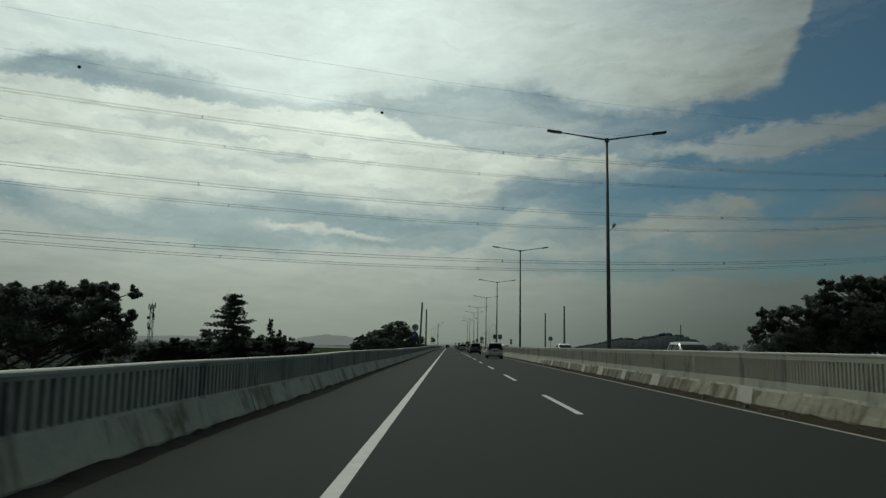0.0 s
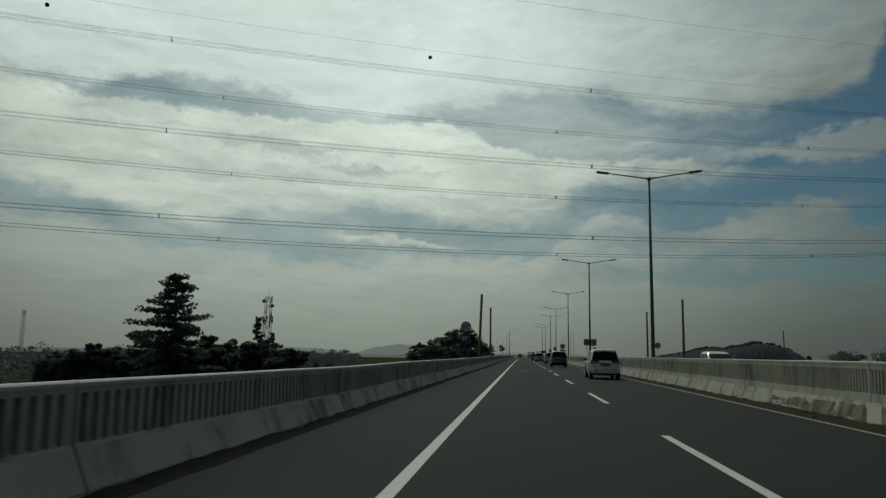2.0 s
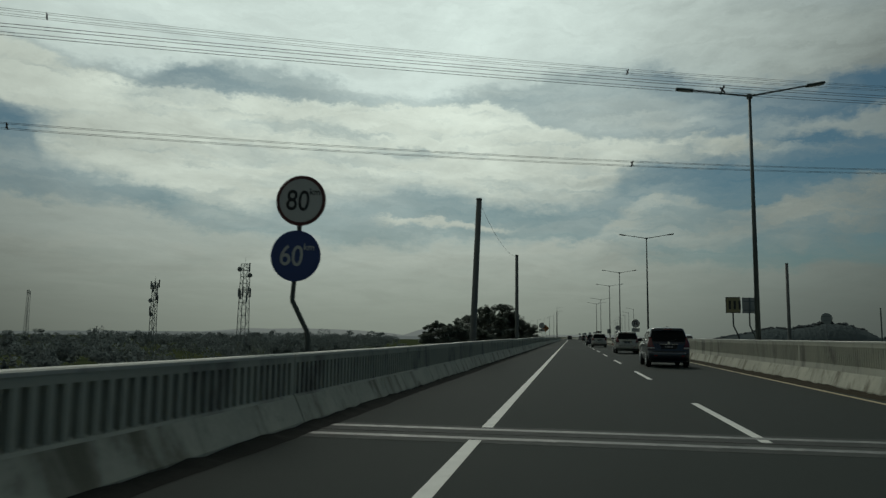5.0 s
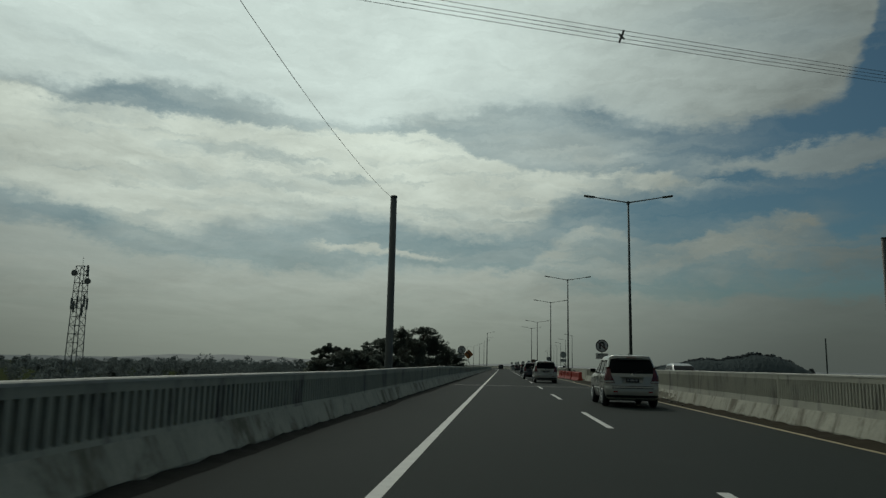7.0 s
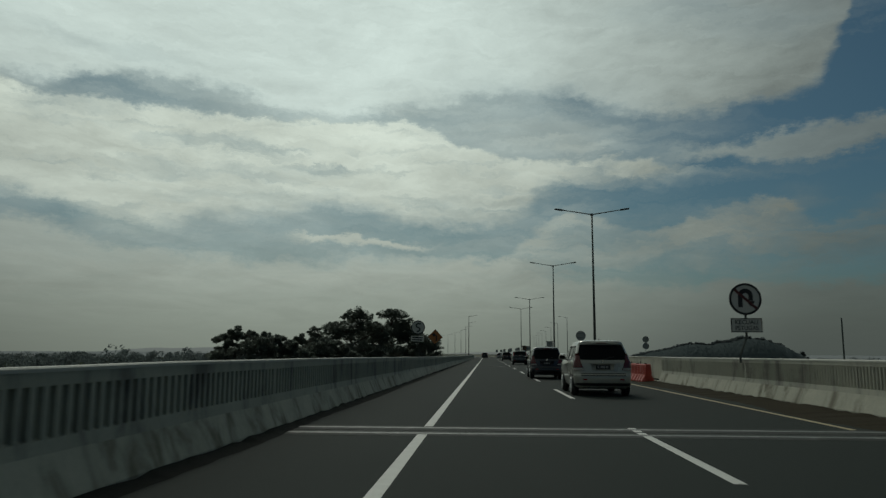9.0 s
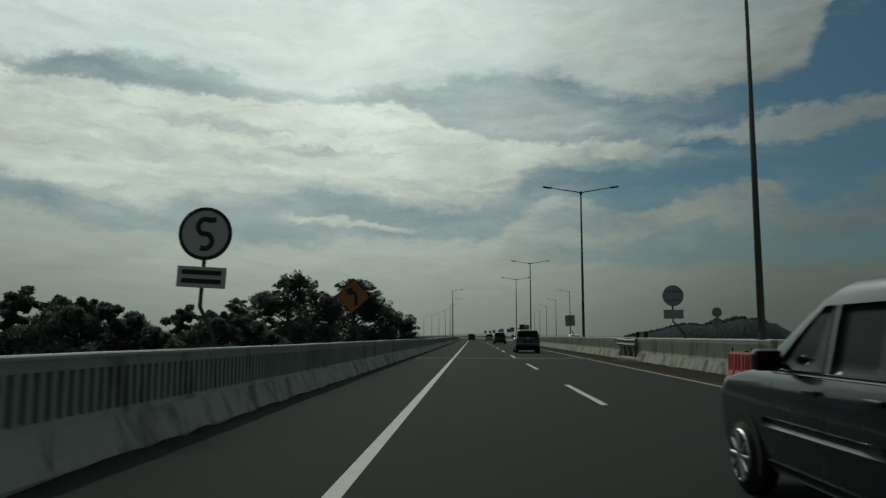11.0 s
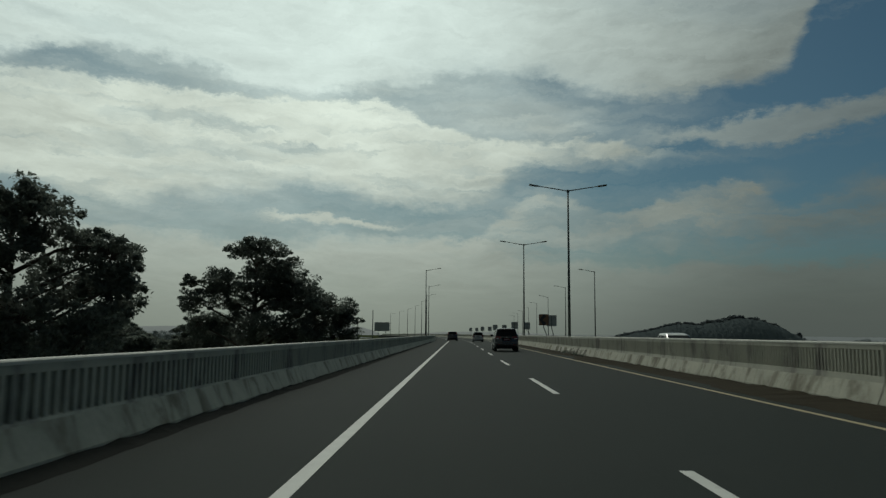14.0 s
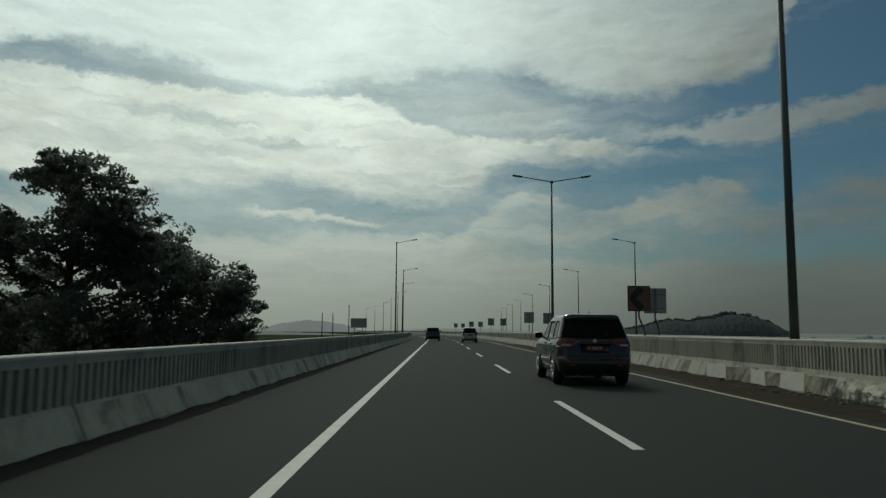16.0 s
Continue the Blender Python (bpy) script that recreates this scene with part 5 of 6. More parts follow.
# round signs seen from behind
for x, y, lab, plates in ((9.70, 226.0, "grey back of a round sign with a plate below it", 1), (23.1, 261.7, "grey backs of two round signs on one post", 2), (21.6, 150.0, "grey back of a round sign beside the far parapet", 0)):
    s = thing("road_sign", x, y, 0, lab, "road sign", "signs seen from behind")
    if plates == 1:
        bent_post(s, 3.3, 0.5)
    else:
        bm = bmesh.new()
        tube(bm, (0, 0, -0.2), (0, 0, 3.3), 0.035, n=8)
        part("post", bm, GALV, s)
    for z in ((3.0,) if plates < 2 else (3.4, 2.5)):
        bm = bmesh.new()
        disc(bm, 0.45, -0.06, -0.04, 32, 0, z)
        d_ = part("disc", bm, SIGN_BACK, s)
        for dz_ in (-0.18, 0.18):
            bm = bmesh.new()
            box(bm, -0.34, 0.34, -0.09, -0.061, z + dz_ - 0.02, z + dz_ + 0.02, 0.004)
            part("stiffener", bm, GALV, d_)
    if plates == 1:
        bm = bmesh.new()
        box(bm, -0.42, 0.42, -0.06, -0.04, 2.02, 2.40, 0.004)
        part("plate", bm, SIGN_BACK, s)

# ------------------------------------------------------------------ the opening in the median


def plastic_barrier():
    """A hollow block with grooved sides on three splayed feet."""
    root = new("plastic_barrier")
    bm = bmesh.new()
    rows = []
    n = 42
    for k in range(n + 1):
        y = 1.5 * k / n
        f = (k % 14) / 14
        foot = 0.16 + 0.15 * min(1.0, 5.0 * min(f, 1 - f)) ** 0.5
        dent = 0.040 if f in (5 / 14, 6 / 14, 11 / 14, 12 / 14) else 0.0
        ends = 0.02 if k in (0, n) else 0.0
        half = ((foot, 0.0), (foot, 0.07), (foot - 0.05, 0.16), (0.155 - dent * 0.4, 0.36), (0.15 - dent, 0.42), (0.135 - dent, 0.76), (0.13, 0.80), (0.105 - ends, 0.86 - ends))
        prof = [(-x, z) for x, z in half] + [(x, z) for x, z in reversed(half)]
        rows.append([bm.verts.new((x, y, z)) for x, z in prof])
    for a, b in zip(rows, rows[1:]):
        for i in range(len(prof) - 1):
            bm.faces.new((a[i], a[i + 1], b[i + 1], b[i]))
        bm.faces.new((a[-1], a[0], b[0], b[-1]))
    bm.faces.new(rows[0])
    bm.faces.new(list(reversed(rows[-1])))
    part("shell", bm, RED_PLASTIC, root)
    bm = bmesh.new()
    tube(bm, (0, 0.5, 0.85), (0, 0.5, 0.90), 0.06, n=12)
    part("filler_cap", bm, TRIM, root)
    bm = bmesh.new()
    tube(bm, (0, 1.52, 0.25), (0, 1.52, 0.98), 0.022, n=8)
    part("joining_pin", bm, TRIM, root)
    return root


pb = tagged(plastic_barrier(), "faded red plastic water barrier closing the median gap", "barrier", "plastic barriers")
pb.matrix_world = pose(8.70, 193.2, 0, 0, 0, 2)
rng = random.Random(8)
for i in range(1, 14):
    copy_thing(pb, pose(8.70 - 0.016 * i + rng.uniform(-0.06, 0.06), 193.2 + 1.57 * i, 0, 0, 0, rng.uniform(-5, 5)))

rail = thing("guard_rail", 9.15, 230.8, 0, "dented galvanised guard rail across a gap in the parapet", "guard rail")
for y in (1.0, 2.4, 3.5):
    bm = bmesh.new()
    tube(bm, (0.06, y + 0.02, 0.14), (0.10, y + 0.14, 0.42), 0.035, n=6)
    tube(bm, (0.10, y + 0.14, 0.41), (0.03, y + 0.30, 0.78), 0.035, n=6)
    tube(bm, (0.03, y + 0.30, 0.77), (0.01, y + 0.30, 1.05), 0.035, n=6)
    part("post", bm, RIM, rail, "bent pale steel post")
bm = bmesh.new()
prof = [(0.0, 0.76), (-0.07, 0.81), (-0.08, 0.85), (-0.01, 0.93), (-0.01, 0.97), (-0.08, 1.05), (-0.07, 1.09), (0.0, 1.13)]
rows = []
for k in range(23):
    y = 4.6 * k / 22
    sag = 0.015 * math.sin(y * 2.1) - 0.03 * math.cos(y * 0.7)
    rows.append([bm.verts.new((x - 0.03 + sag, y, z + 0.4 * sag)) for x, z in prof])
for a, b in zip(rows, rows[1:]):
    for i in range(len(prof) - 1):
        bm.faces.new((a[i], a[i + 1], b[i + 1], b[i]))
part("beam", bm, GALV, rail, "bent corrugated steel beam")
bm = bmesh.new()
box(bm, -0.15, 0.4, 0.0, 4.6, -0.02, 0.20, 0.03)
part("plinth", bm, CONCRETE, rail)

# added panel behind the rail, coloured dark for shade on the far parapet
DARK_CONCRETE = material("dark_concrete", (0.030, 0.032, 0.027), 0.95, vary=0.4, scale=1.5, grain=10, bump=0.3, stain=(0.07, 0.07, 0.058), stain_at=0.62, spec=0.1)
bm = bmesh.new()
box(bm, 10.18, 10.36, 222.0, 246.0, -0.1, 1.12, 0.02)
for y in (235.0, 237.0):
    bm_ = bmesh.new()
    box(bm_, 10.50, 10.68, y, y + 0.16, -0.1, 1.52, 0.015)
    tagged(part("stub_post", bm_, DARK_CONCRETE), "short dark post behind the guard rail", "post", "stub posts")
tagged(part("inner_wall", bm, DARK_CONCRETE), "added dark panel behind the guard rail, standing for the shaded far parapet", "wall", kind="structure")
SAND = material("sand", (0.075, 0.070, 0.054), 0.95, vary=0.45, scale=1.4, grain=14, bump=0.6, stain=(0.035, 0.032, 0.024), stain_at=0.56, spec=0.05)
vs, fs = [], []
for i in range(61):
    y = 225.5 + 12.5 * i / 60
    swell = math.sin(math.pi * i / 60)
    for j in range(9):
        f = j / 8
        x = 9.04 - f * (0.35 + 0.75 * swell + 0.15 * noise.noise((y * 0.8, 3.0, 0)))
        vs.append((x, y, 0.003 + max(0.0, 0.11 * swell * (1 - f) ** 1.5 + 0.02 * noise.noise((x * 3, y * 2, 1)) * (1 - f))))
for i in range(60):
    for j in range(8):
        a = i * 9 + j
        fs.append((a, a + 1, a + 10, a + 9))
tagged(raw("sand_heap", vs, fs, SAND, smooth=True), "low spill of dirty sand by the guard rail", "sand", kind="stuff")

# ------------------------------------------------------------------ utility poles and overhead lines


def utility_pole(x, y, top, lean=0.0):
    root = thing("utility_pole", x, y, GROUND, "tall dark utility pole beside the viaduct", "utility pole", "utility poles")
    bm = bmesh.new()
    tube(bm, (0, 0, 0), (0, 0, top - GROUND), 0.20, 0.14, 14)
    part("shaft", bm, MASTM, root, smooth=True)
    root.matrix_world = pose(x - math.tan(radians(lean)) * (top - GROUND), y, GROUND, 0, lean, 0)
    bm = bmesh.new()
    tube(bm, (0, 0, top - GROUND - 0.02), (0, 0, top - GROUND + 0.05), 0.155, 0.15, 14)
    part("cap", bm, MASTM, root)
    return root


for x, y, z, lean in ((-3.44, 122.9, 8.3, 2.2), (-3.6, 152.2, 8.55, 0), (21.5, 131.5, 8.5, 0), (22.2, 162.7, 8.7, 0)):
    utility_pole(x, y, z, lean)


def cable(pts, r):
    vs, fs = [], []
    for i, p in enumerate(pts):
        d = Vector(pts[min(i + 1, len(pts) - 1)]) - Vector(pts[max(i - 1, 0)])
        s = Vector((d.y, -d.x, 0)).normalized() * r
        u = Vector((0, 0, r))
        p = Vector(p)
        vs += [p + s, p + u, p - s, p - u]
    for i in range(len(pts) - 1):
        for k in range(4):
            a, b = 4 * i + k, 4 * i + (k + 1) % 4
            fs.append((a, b, b + 4, a + 4))
    return vs, fs


for (x0_, y0_, z0_), (x1_, y1_, z1_) in (((-3.44, 122.9, 8.2), (-3.6, 152.2, 8.45)),):
    pts = [(x0_ + (x1_ - x0_) * k / 20, y0_ + (y1_ - y0_) * k / 20, z0_ + (z1_ - z0_) * k / 20 - 0.7 * (1 - (k / 10 - 1) ** 2)) for k in range(21)]
    v_, f_ = cable(pts, 0.008)
    tagged(raw("cable", v_, f_, WIRE), "thin slack cable between two utility poles", "cable")

SLOPE = 0.46
SPACER = material("spacer", (0.05, 0.05, 0.05), 0.6, 0.3, vary=0.1, bump=0)


def bundle(y_at, z_at, wires, gap, first, label):
    """A bundle of parallel conductors that crosses the road at a slant; y_at and z_at are where it passes x 10."""
    root = thing("power_line", 10, y_at, 0, label, "power line", "power lines")
    for k in range(wires):
        ox, oz = ((k % 2) - 0.5) * gap * (wires > 1), ((k // 2) - 0.5) * gap * (wires > 2)
        pts = []
        for i in range(61):
            x = -260 + 500 * i / 60
            pts.append((x - 10 + ox * 0.4, SLOPE * (x - 10) - ox * 0.9, z_at + oz + 0.0004 * ((x + 40) ** 2 - 2500)))
        v_, f_ = cable(pts, 0.014)
        raw("conductor", v_, f_, WIRE, root)
    if wires > 1:
        for i in range(-4, 5):
            x = first + 48 * i
            z = z_at + 0.0004 * ((x + 40) ** 2 - 2500)
            bm = bmesh.new()
            g_ = gap * 0.55
            for p, q in (((-1, -1), (1, 1)), ((-1, 1), (1, -1))):
                tube(bm, (x - 10 + p[0] * g_ * 0.4, SLOPE * (x - 10) - p[0] * g_ * 0.9, z + p[1] * g_), (x - 10 + q[0] * g_ * 0.4, SLOPE * (x - 10) - q[0] * g_ * 0.9, z + q[1] * g_), 0.05, n=5)
            part("spacer", bm, SPACER, root)
    return root


for y, z in ((131.6, 16.5), (131.9, 26.1), (131.7, 36.5)):
    bundle(y, z, 4, 0.42, 10.5, "bundle of high-voltage conductors crossing over the road")
for y, z in ((157.2, 17.7), (160.5, 27.9), (156.0, 38.0)):
    bundle(y, z, 4, 0.42, 7.0, "bundle of high-voltage conductors crossing farther along")
for y, z in ((136.0, 50.0), (160.0, 51.0)):
    bundle(y, z, 1, 0.0, 0, "single thin earth wire above the conductors")


def pylon(x, y, arms):
    root = thing("pylon", x, y, GROUND, "grey lattice pylon carrying the power lines", "pylon", "pylons", turn=24.7)
    h = 66 - GROUND
    bm = bmesh.new()
    w = lambda z: 4.5 - 3.7 * z / h
    legs = ((-1, -1), (1, -1), (1, 1), (-1, 1))
    for a, b in legs:
        tube(bm, (a * w(0), b * w(0), 0), (a * w(h), b * w(h), h), 0.2, 0.12, 6)
    part("leg_frame", bm, GALV, root)
    bm = bmesh.new()
    n = 16
    for k in range(n):
        za, zb = h * k / n, h * (k + 1) / n
        for (a, b), (c, d) in zip(legs, legs[1:] + legs[:1]):
            tube(bm, (a * w(za), b * w(za), za), (c * w(zb), d * w(zb), zb), 0.08, n=4, caps=False)
            tube(bm, (c * w(za), d * w(za), za), (a * w(zb), b * w(zb), zb), 0.08, n=4, caps=False)
    part("bracing", bm, GALV, root)
    for z in arms:
        bm = bmesh.new()
        for sgn in (-1, 1):
            tube(bm, (0, 0, z - GROUND + 1.5), (0, sgn * 14.5, z - GROUND), 0.18, 0.1, 6)
            tube(bm, (0, 0, z - GROUND - 1.5), (0, sgn * 14.5, z - GROUND), 0.18, 0.1, 6)
        part("cross_arm", bm, GALV, root)
    return root


for x in (-260, 240):
    rise = 0.0004 * ((x + 40) ** 2 - 2500)
    pylon(x, 145 + SLOPE * (x - 10), [z + rise for z in (17.1, 27.0, 37.2, 50.5)])
for x, y, z in ((-69.2, 132.5, 52.0), (-13.9, 151.8, 50.2)):
    bm = bmesh.new()
    bmesh.ops.create_icosphere(bm, subdivisions=3, radius=0.32)
    b_ = tagged(part("marker_ball", bm, SIGN_BLACK, None, smooth=True), "dark warning ball on the earth wire", "marker ball", "marker balls")
    b_.location = (x, y, z)

# ------------------------------------------------------------------ telecom towers


def tower(x, y, top, half, lab, antennas):
    root = thing("telecom_tower", x, y, GROUND, lab, "telecom tower", "telecom towers")
    h = top - GROUND
    bm = bmesh.new()
    n = int(h / 1.4)
    w = lambda z: half * (1.35 - 0.5 * z / h)
    legs = ((-1, -1), (1, -1), (1, 1), (-1, 1))
    for a, b in legs:
        tube(bm, (a * w(0), b * w(0), 0), (a * w(h), b * w(h), h), 0.09, 0.065, 6)
    part("leg_frame", bm, GALV, root)
    bm = bmesh.new()
    for k in range(n):
        z0_, z1_ = h * k / n, h * (k + 1) / n
        for (a, b), (c, d) in zip(legs, legs[1:] + legs[:1]):
            p, q = (a * w(z0_), b * w(z0_), z0_), (c * w(z1_), d * w(z1_), z1_)
            if k % 2:
                p, q = (c * w(z0_), d * w(z0_), z0_), (a * w(z1_), b * w(z1_), z1_)
            tube(bm, p, q, 0.045, n=4, caps=False)
            tube(bm, (a * w(z1_), b * w(z1_), z1_), (c * w(z1_), d * w(z1_), z1_), 0.042, n=4, caps=False)
    part("bracing", bm, GALV, root)
    for dz_, side, kind in antennas:
        bm = bmesh.new()
        if kind == "panel":
            box(bm, side * (half + 0.55) - 0.16, side * (half + 0.55) + 0.16, -0.1, 0.1, h + dz_ - 1.0, h + dz_ + 1.0, 0.04)
            tube(bm, (0, 0, h + dz_), (side * (half + 0.5), 0, h + dz_), 0.04, n=6)
            part("panel_antenna", bm, GALV, root)
        else:
            tube(bm, (side * (half + 0.4), -0.3, h + dz_), (side * (half + 0.4), 0.1, h + dz_), 0.55, 0.45, 18)
            tube(bm, (0, 0, h + dz_), (side * (half + 0.4), 0, h + dz_), 0.05, n=6)
            part("dish_antenna", bm, GALV, root)
    bm = bmesh.new()
    tube(bm, (0, 0, h), (0, 0, h + 1.6), 0.03, n=6)
    part("lightning_rod", bm, GALV, root)
    return root


tower(-71.4, 242.0, 16.8, 0.85, "tall grey lattice telecom tower with panels and a dish", ((-1.2, -1, "dish"), (-6.5, -1, "panel"), (-6.5, 1, "panel"), (-7.6, 0.4, "panel"), (-2.6, 1, "dish"), (-6.2, -0.3, "panel"), (-7.0, -0.7, "panel"), (-6.0, 0.6, "panel"), (-0.8, 0.7, "panel")))
tower(-102.5, 257.0, 13.6, 0.55, "slim lattice telecom tower topped with panel antennas", ((-0.6, -1, "panel"), (-0.2, 1, "panel"), (-0.4, 0, "panel"), (-4.5, -1, "dish"), (-7.0, -1, "panel"), (-1.2, 0.6, "panel"), (-1.4, -0.5, "panel"), (-3.4, 0.5, "panel"), (-4.2, 0.8, "panel"), (-8.0, -0.6, "dish")))
tower(-296.2, 451.0, 23.5, 0.70, "thin pale telecom mast far across the lowland", ((-1.0, -0.6, "panel"), (-1.4, 0.6, "panel")))

# ------------------------------------------------------------------ trees


def leaf_quads(centres, spread, per, size, rng, flat=1.0):
    """Loose leaf sprays round the given centres, as one list of small four-sided blades."""
    c = np.array(centres, dtype=float)
    sp = np.array(spread, dtype=float)
    n = len(c) * per
    rs = np.random.RandomState(rng.randrange(1 << 30))
    d = rs.normal(size=(n, 3))
    d /= np.linalg.norm(d, axis=1)[:, None]
    rad = rs.uniform(0.25, 1.0, n) ** 0.5
    at = np.repeat(c, per, 0) + d * (rad * np.repeat(sp, per))[:, None] * np.array([1, 1, flat])
    a = rs.normal(size=(n, 3))
    a /= np.linalg.norm(a, axis=1)[:, None]
    b = np.cross(a, rs.normal(size=(n, 3)))
    b /= np.linalg.norm(b, axis=1)[:, None]
    s = (size * rs.uniform(0.55, 1.25, n))[:, None]
    v = np.empty((n, 4, 3))
    v[:, 0], v[:, 1], v[:, 2], v[:, 3] = at - a * s, at - b * s * 0.45, at + a * s, at + b * s * 0.45
    return v.reshape(-1, 3), np.arange(n * 4).reshape(-1, 4)


def leaves(name, v, f, mat, parent, label=""):
    me = bpy.data.meshes.new(name)
    me.vertices.add(len(v))
    me.vertices.foreach_set("co", v.ravel())
    me.loops.add(len(f) * 4)
    me.loops.foreach_set("vertex_index", f.ravel())
    me.polygons.add(len(f))
    me.polygons.foreach_set("loop_start", np.arange(0, len(f) * 4, 4))
    me.materials.append(mat)
    me.update(calc_edges=True)
    ob = new(name, me)
    if parent is not None:
        ob.parent = parent
    if label:
        ob["label"] = label
    return ob


def lobed_tree(lobes, seed, lab, mat=LEAF, per=66, size=0.17, deep=3.0, trunk=0.42, k=1.0, group="roadside trees"):
    """A tree whose crown is made of the given lobes (x, z, radius), all grown by k about the height of the road: a limb runs to each, and each carries ragged tufts of leaf sprays with gaps between them."""
    rng = random.Random(seed)
    root = tagged(new("tree"), lab, "tree", group)
    lobes = [(x * k, 9.3 + (z - 9.3) * k, r * k * 1.08) for x, z, r in lobes]
    height = max(z + r for _, z, r in lobes)
    fork = height * trunk
    spine = [Vector((0, 0, 0)), Vector((0.2, 0.1, fork * 0.55)), Vector((-0.1, 0.2, fork)), Vector((0.15, 0, height * 0.72)), Vector((0.0, 0.1, height * 0.92))]
    bm = bmesh.new()
    wide = [height * w for w in (0.026, 0.021, 0.017, 0.009, 0.003)]
    for k in range(4):
        tube(bm, spine[k], spine[k + 1], wide[k], wide[k + 1], 9, False)
    part("trunk", bm, BARK, root, smooth=True)
    cs, sp = [], []
    for x, z, r in lobes:
        c = Vector((x, rng.uniform(-deep, deep) * min(1.0, 1.2 - abs(x) / 16), z))
        f = min(0.9, max(0.3, (z - 0.35 * abs(x)) / height))
        j = min(3, int(f * 4))
        start = spine[j].lerp(spine[j + 1], f * 4 - j)
        mid = start.lerp(c, 0.55) + Vector((rng.uniform(-0.3, 0.3), rng.uniform(-0.3, 0.3), rng.uniform(-0.2, 0.5)))
        bm = bmesh.new()
        tube(bm, start, mid, height * 0.008, height * 0.005, 6, False)
        tube(bm, mid, c, height * 0.005, height * 0.002, 6, False)
        tufts = max(7, int(15 * r))
        for j in range(tufts):
            d = Vector((rng.gauss(0, 1), rng.gauss(0, 1), rng.gauss(0, 1))).normalized() * r * rng.uniform(0.45, 1.08)
            d.z *= 0.75
            p = c + d
            tube(bm, c.lerp(p, 0.1), p, 0.03, 0.012, 4, False)
            cs.append(p)
            sp.append(r * rng.uniform(0.30, 0.52))
            if rng.random() < 0.35:
                cs.append(p + d * rng.uniform(0.15, 0.4) + Vector((0, 0, rng.uniform(-0.2, 0.2))))
                sp.append(r * rng.uniform(0.10, 0.2))
        part("limb", bm, BARK, root, smooth=True)
    v, f = leaf_quads(cs, sp, per, size, rng, 0.55)
    leaves("crown", v, f, mat, root, "dense dark green foliage with gaps")
    return root


def conifer(height, seed, lab):
    """A tree with level tiers of drooping branches round one straight stem."""
    rng = random.Random(seed)
    root = tagged(new("tree"), lab, "tree", "roadside trees")
    bm = bmesh.new()
    tube(bm, (0, 0, 0), (0, 0, height), height * 0.018, 0.03, 8, False)
    part("trunk", bm, BARK, root, smooth=True)
    bm = bmesh.new()
    cs, sp = [], []
    z = height * 0.28
    while z < height - 0.2:
        f = (height - z) / (height * 0.72)
        reach = 0.35 + 5.6 * f ** 0.9
        for k in range(6):
            a = rng.uniform(0, 6.28)
            L = reach * rng.uniform(0.42, 1.18)
            e = Vector((math.cos(a) * L, math.sin(a) * L, z + 0.10 * L - 0.02 * L * L))
            e.z += rng.uniform(-0.3, 0.25)
            tube(bm, (0, 0, z), e, 0.05, 0.015, 5, False)
            steps = max(2, int(L / 0.45))
            for j in range(1, steps + 1):
                q = Vector((0, 0, z)).lerp(e, j / steps)
                cs.append(q + Vector((rng.uniform(-0.15, 0.15), rng.uniform(-0.15, 0.15), 0)))
                sp.append(0.26 + 0.34 * rng.random())
        z += 0.42 + 0.25 * rng.random()
    part("branching", bm, BARK, root)
    v, f = leaf_quads(cs, sp, 30, 0.19, rng, 0.45)
    leaves("crown", v, f, LEAF_DARK, root, "dark needle sprays in level tiers")
    return root


t_a = lobed_tree([(1.3, 15.6, 1.4), (2.5, 15.1, 1.4), (-0.8, 15.4, 0.9), (3.2, 13.8, 1.5), (4.8, 13.1, 1.4), (1.2, 13.8, 1.5), (-3.9, 13.3, 1.5), (-2.1, 13.6, 1.4), (-5.6, 12.6, 1.1), (-6.4, 11.3, 1.2), (-7.7, 10.5, 0.8), (-4.4, 11.3, 1.5), (-0.6, 12.8, 1.6), (-1.3, 11.8, 1.4),
                  (1.7, 11.8, 1.8), (4.3, 11.3, 1.7), (5.4, 11.6, 1.0), (-3.4, 9.6, 1.6), (-0.3, 9.6, 1.7), (2.5, 9.8, 1.7), (5.0, 9.6, 1.4), (-5.9, 9.6, 1.3), (1.2, 8.2, 1.9), (-3.0, 8.0, 1.9), (4.3, 8.0, 1.9)], 21, "large spreading roadside tree with a ragged crown", k=1.094)
t_a.matrix_world = pose(-23.5, 291.0, GROUND)
t_b = lobed_tree([(-1.6, 17.5, 1.2), (0.1, 17.5, 1.2), (2.0, 17.2, 1.4), (3.3, 15.6, 1.6), (-0.1, 15.6, 1.3), (1.7, 15.1, 1.5), (4.6, 14.0, 1.7), (5.9, 12.7, 1.7), (8.0, 11.9, 1.8), (9.3, 10.9, 1.3), (7.2, 10.4, 2.0), (5.1, 10.9, 1.8), (0.4, 13.2, 1.5), (2.5, 13.0, 1.7), (-2.0, 14.3, 1.4), (-3.8, 14.3, 1.4),
                  (-5.9, 14.2, 0.8), (-5.7, 12.5, 1.3), (-3.3, 12.7, 1.6), (-1.2, 11.4, 1.7), (-5.9, 10.1, 1.4), (-3.6, 10.4, 1.3), (1.4, 10.1, 1.8), (3.6, 9.3, 1.9), (8.8, 9.2, 1.6), (6.3, 8.4, 2.0), (-0.4, 8.5, 2.0), (-5.0, 8.6, 1.8), (2.8, 8.0, 1.9), (1.6, 13.8, 1.7), (2.6, 12.4, 1.6), (3.3, 14.1, 1.4)], 34, "large broad tree with an uneven crown beside the viaduct", k=1.146)
t_b.matrix_world = pose(-21.7, 334.5, GROUND)
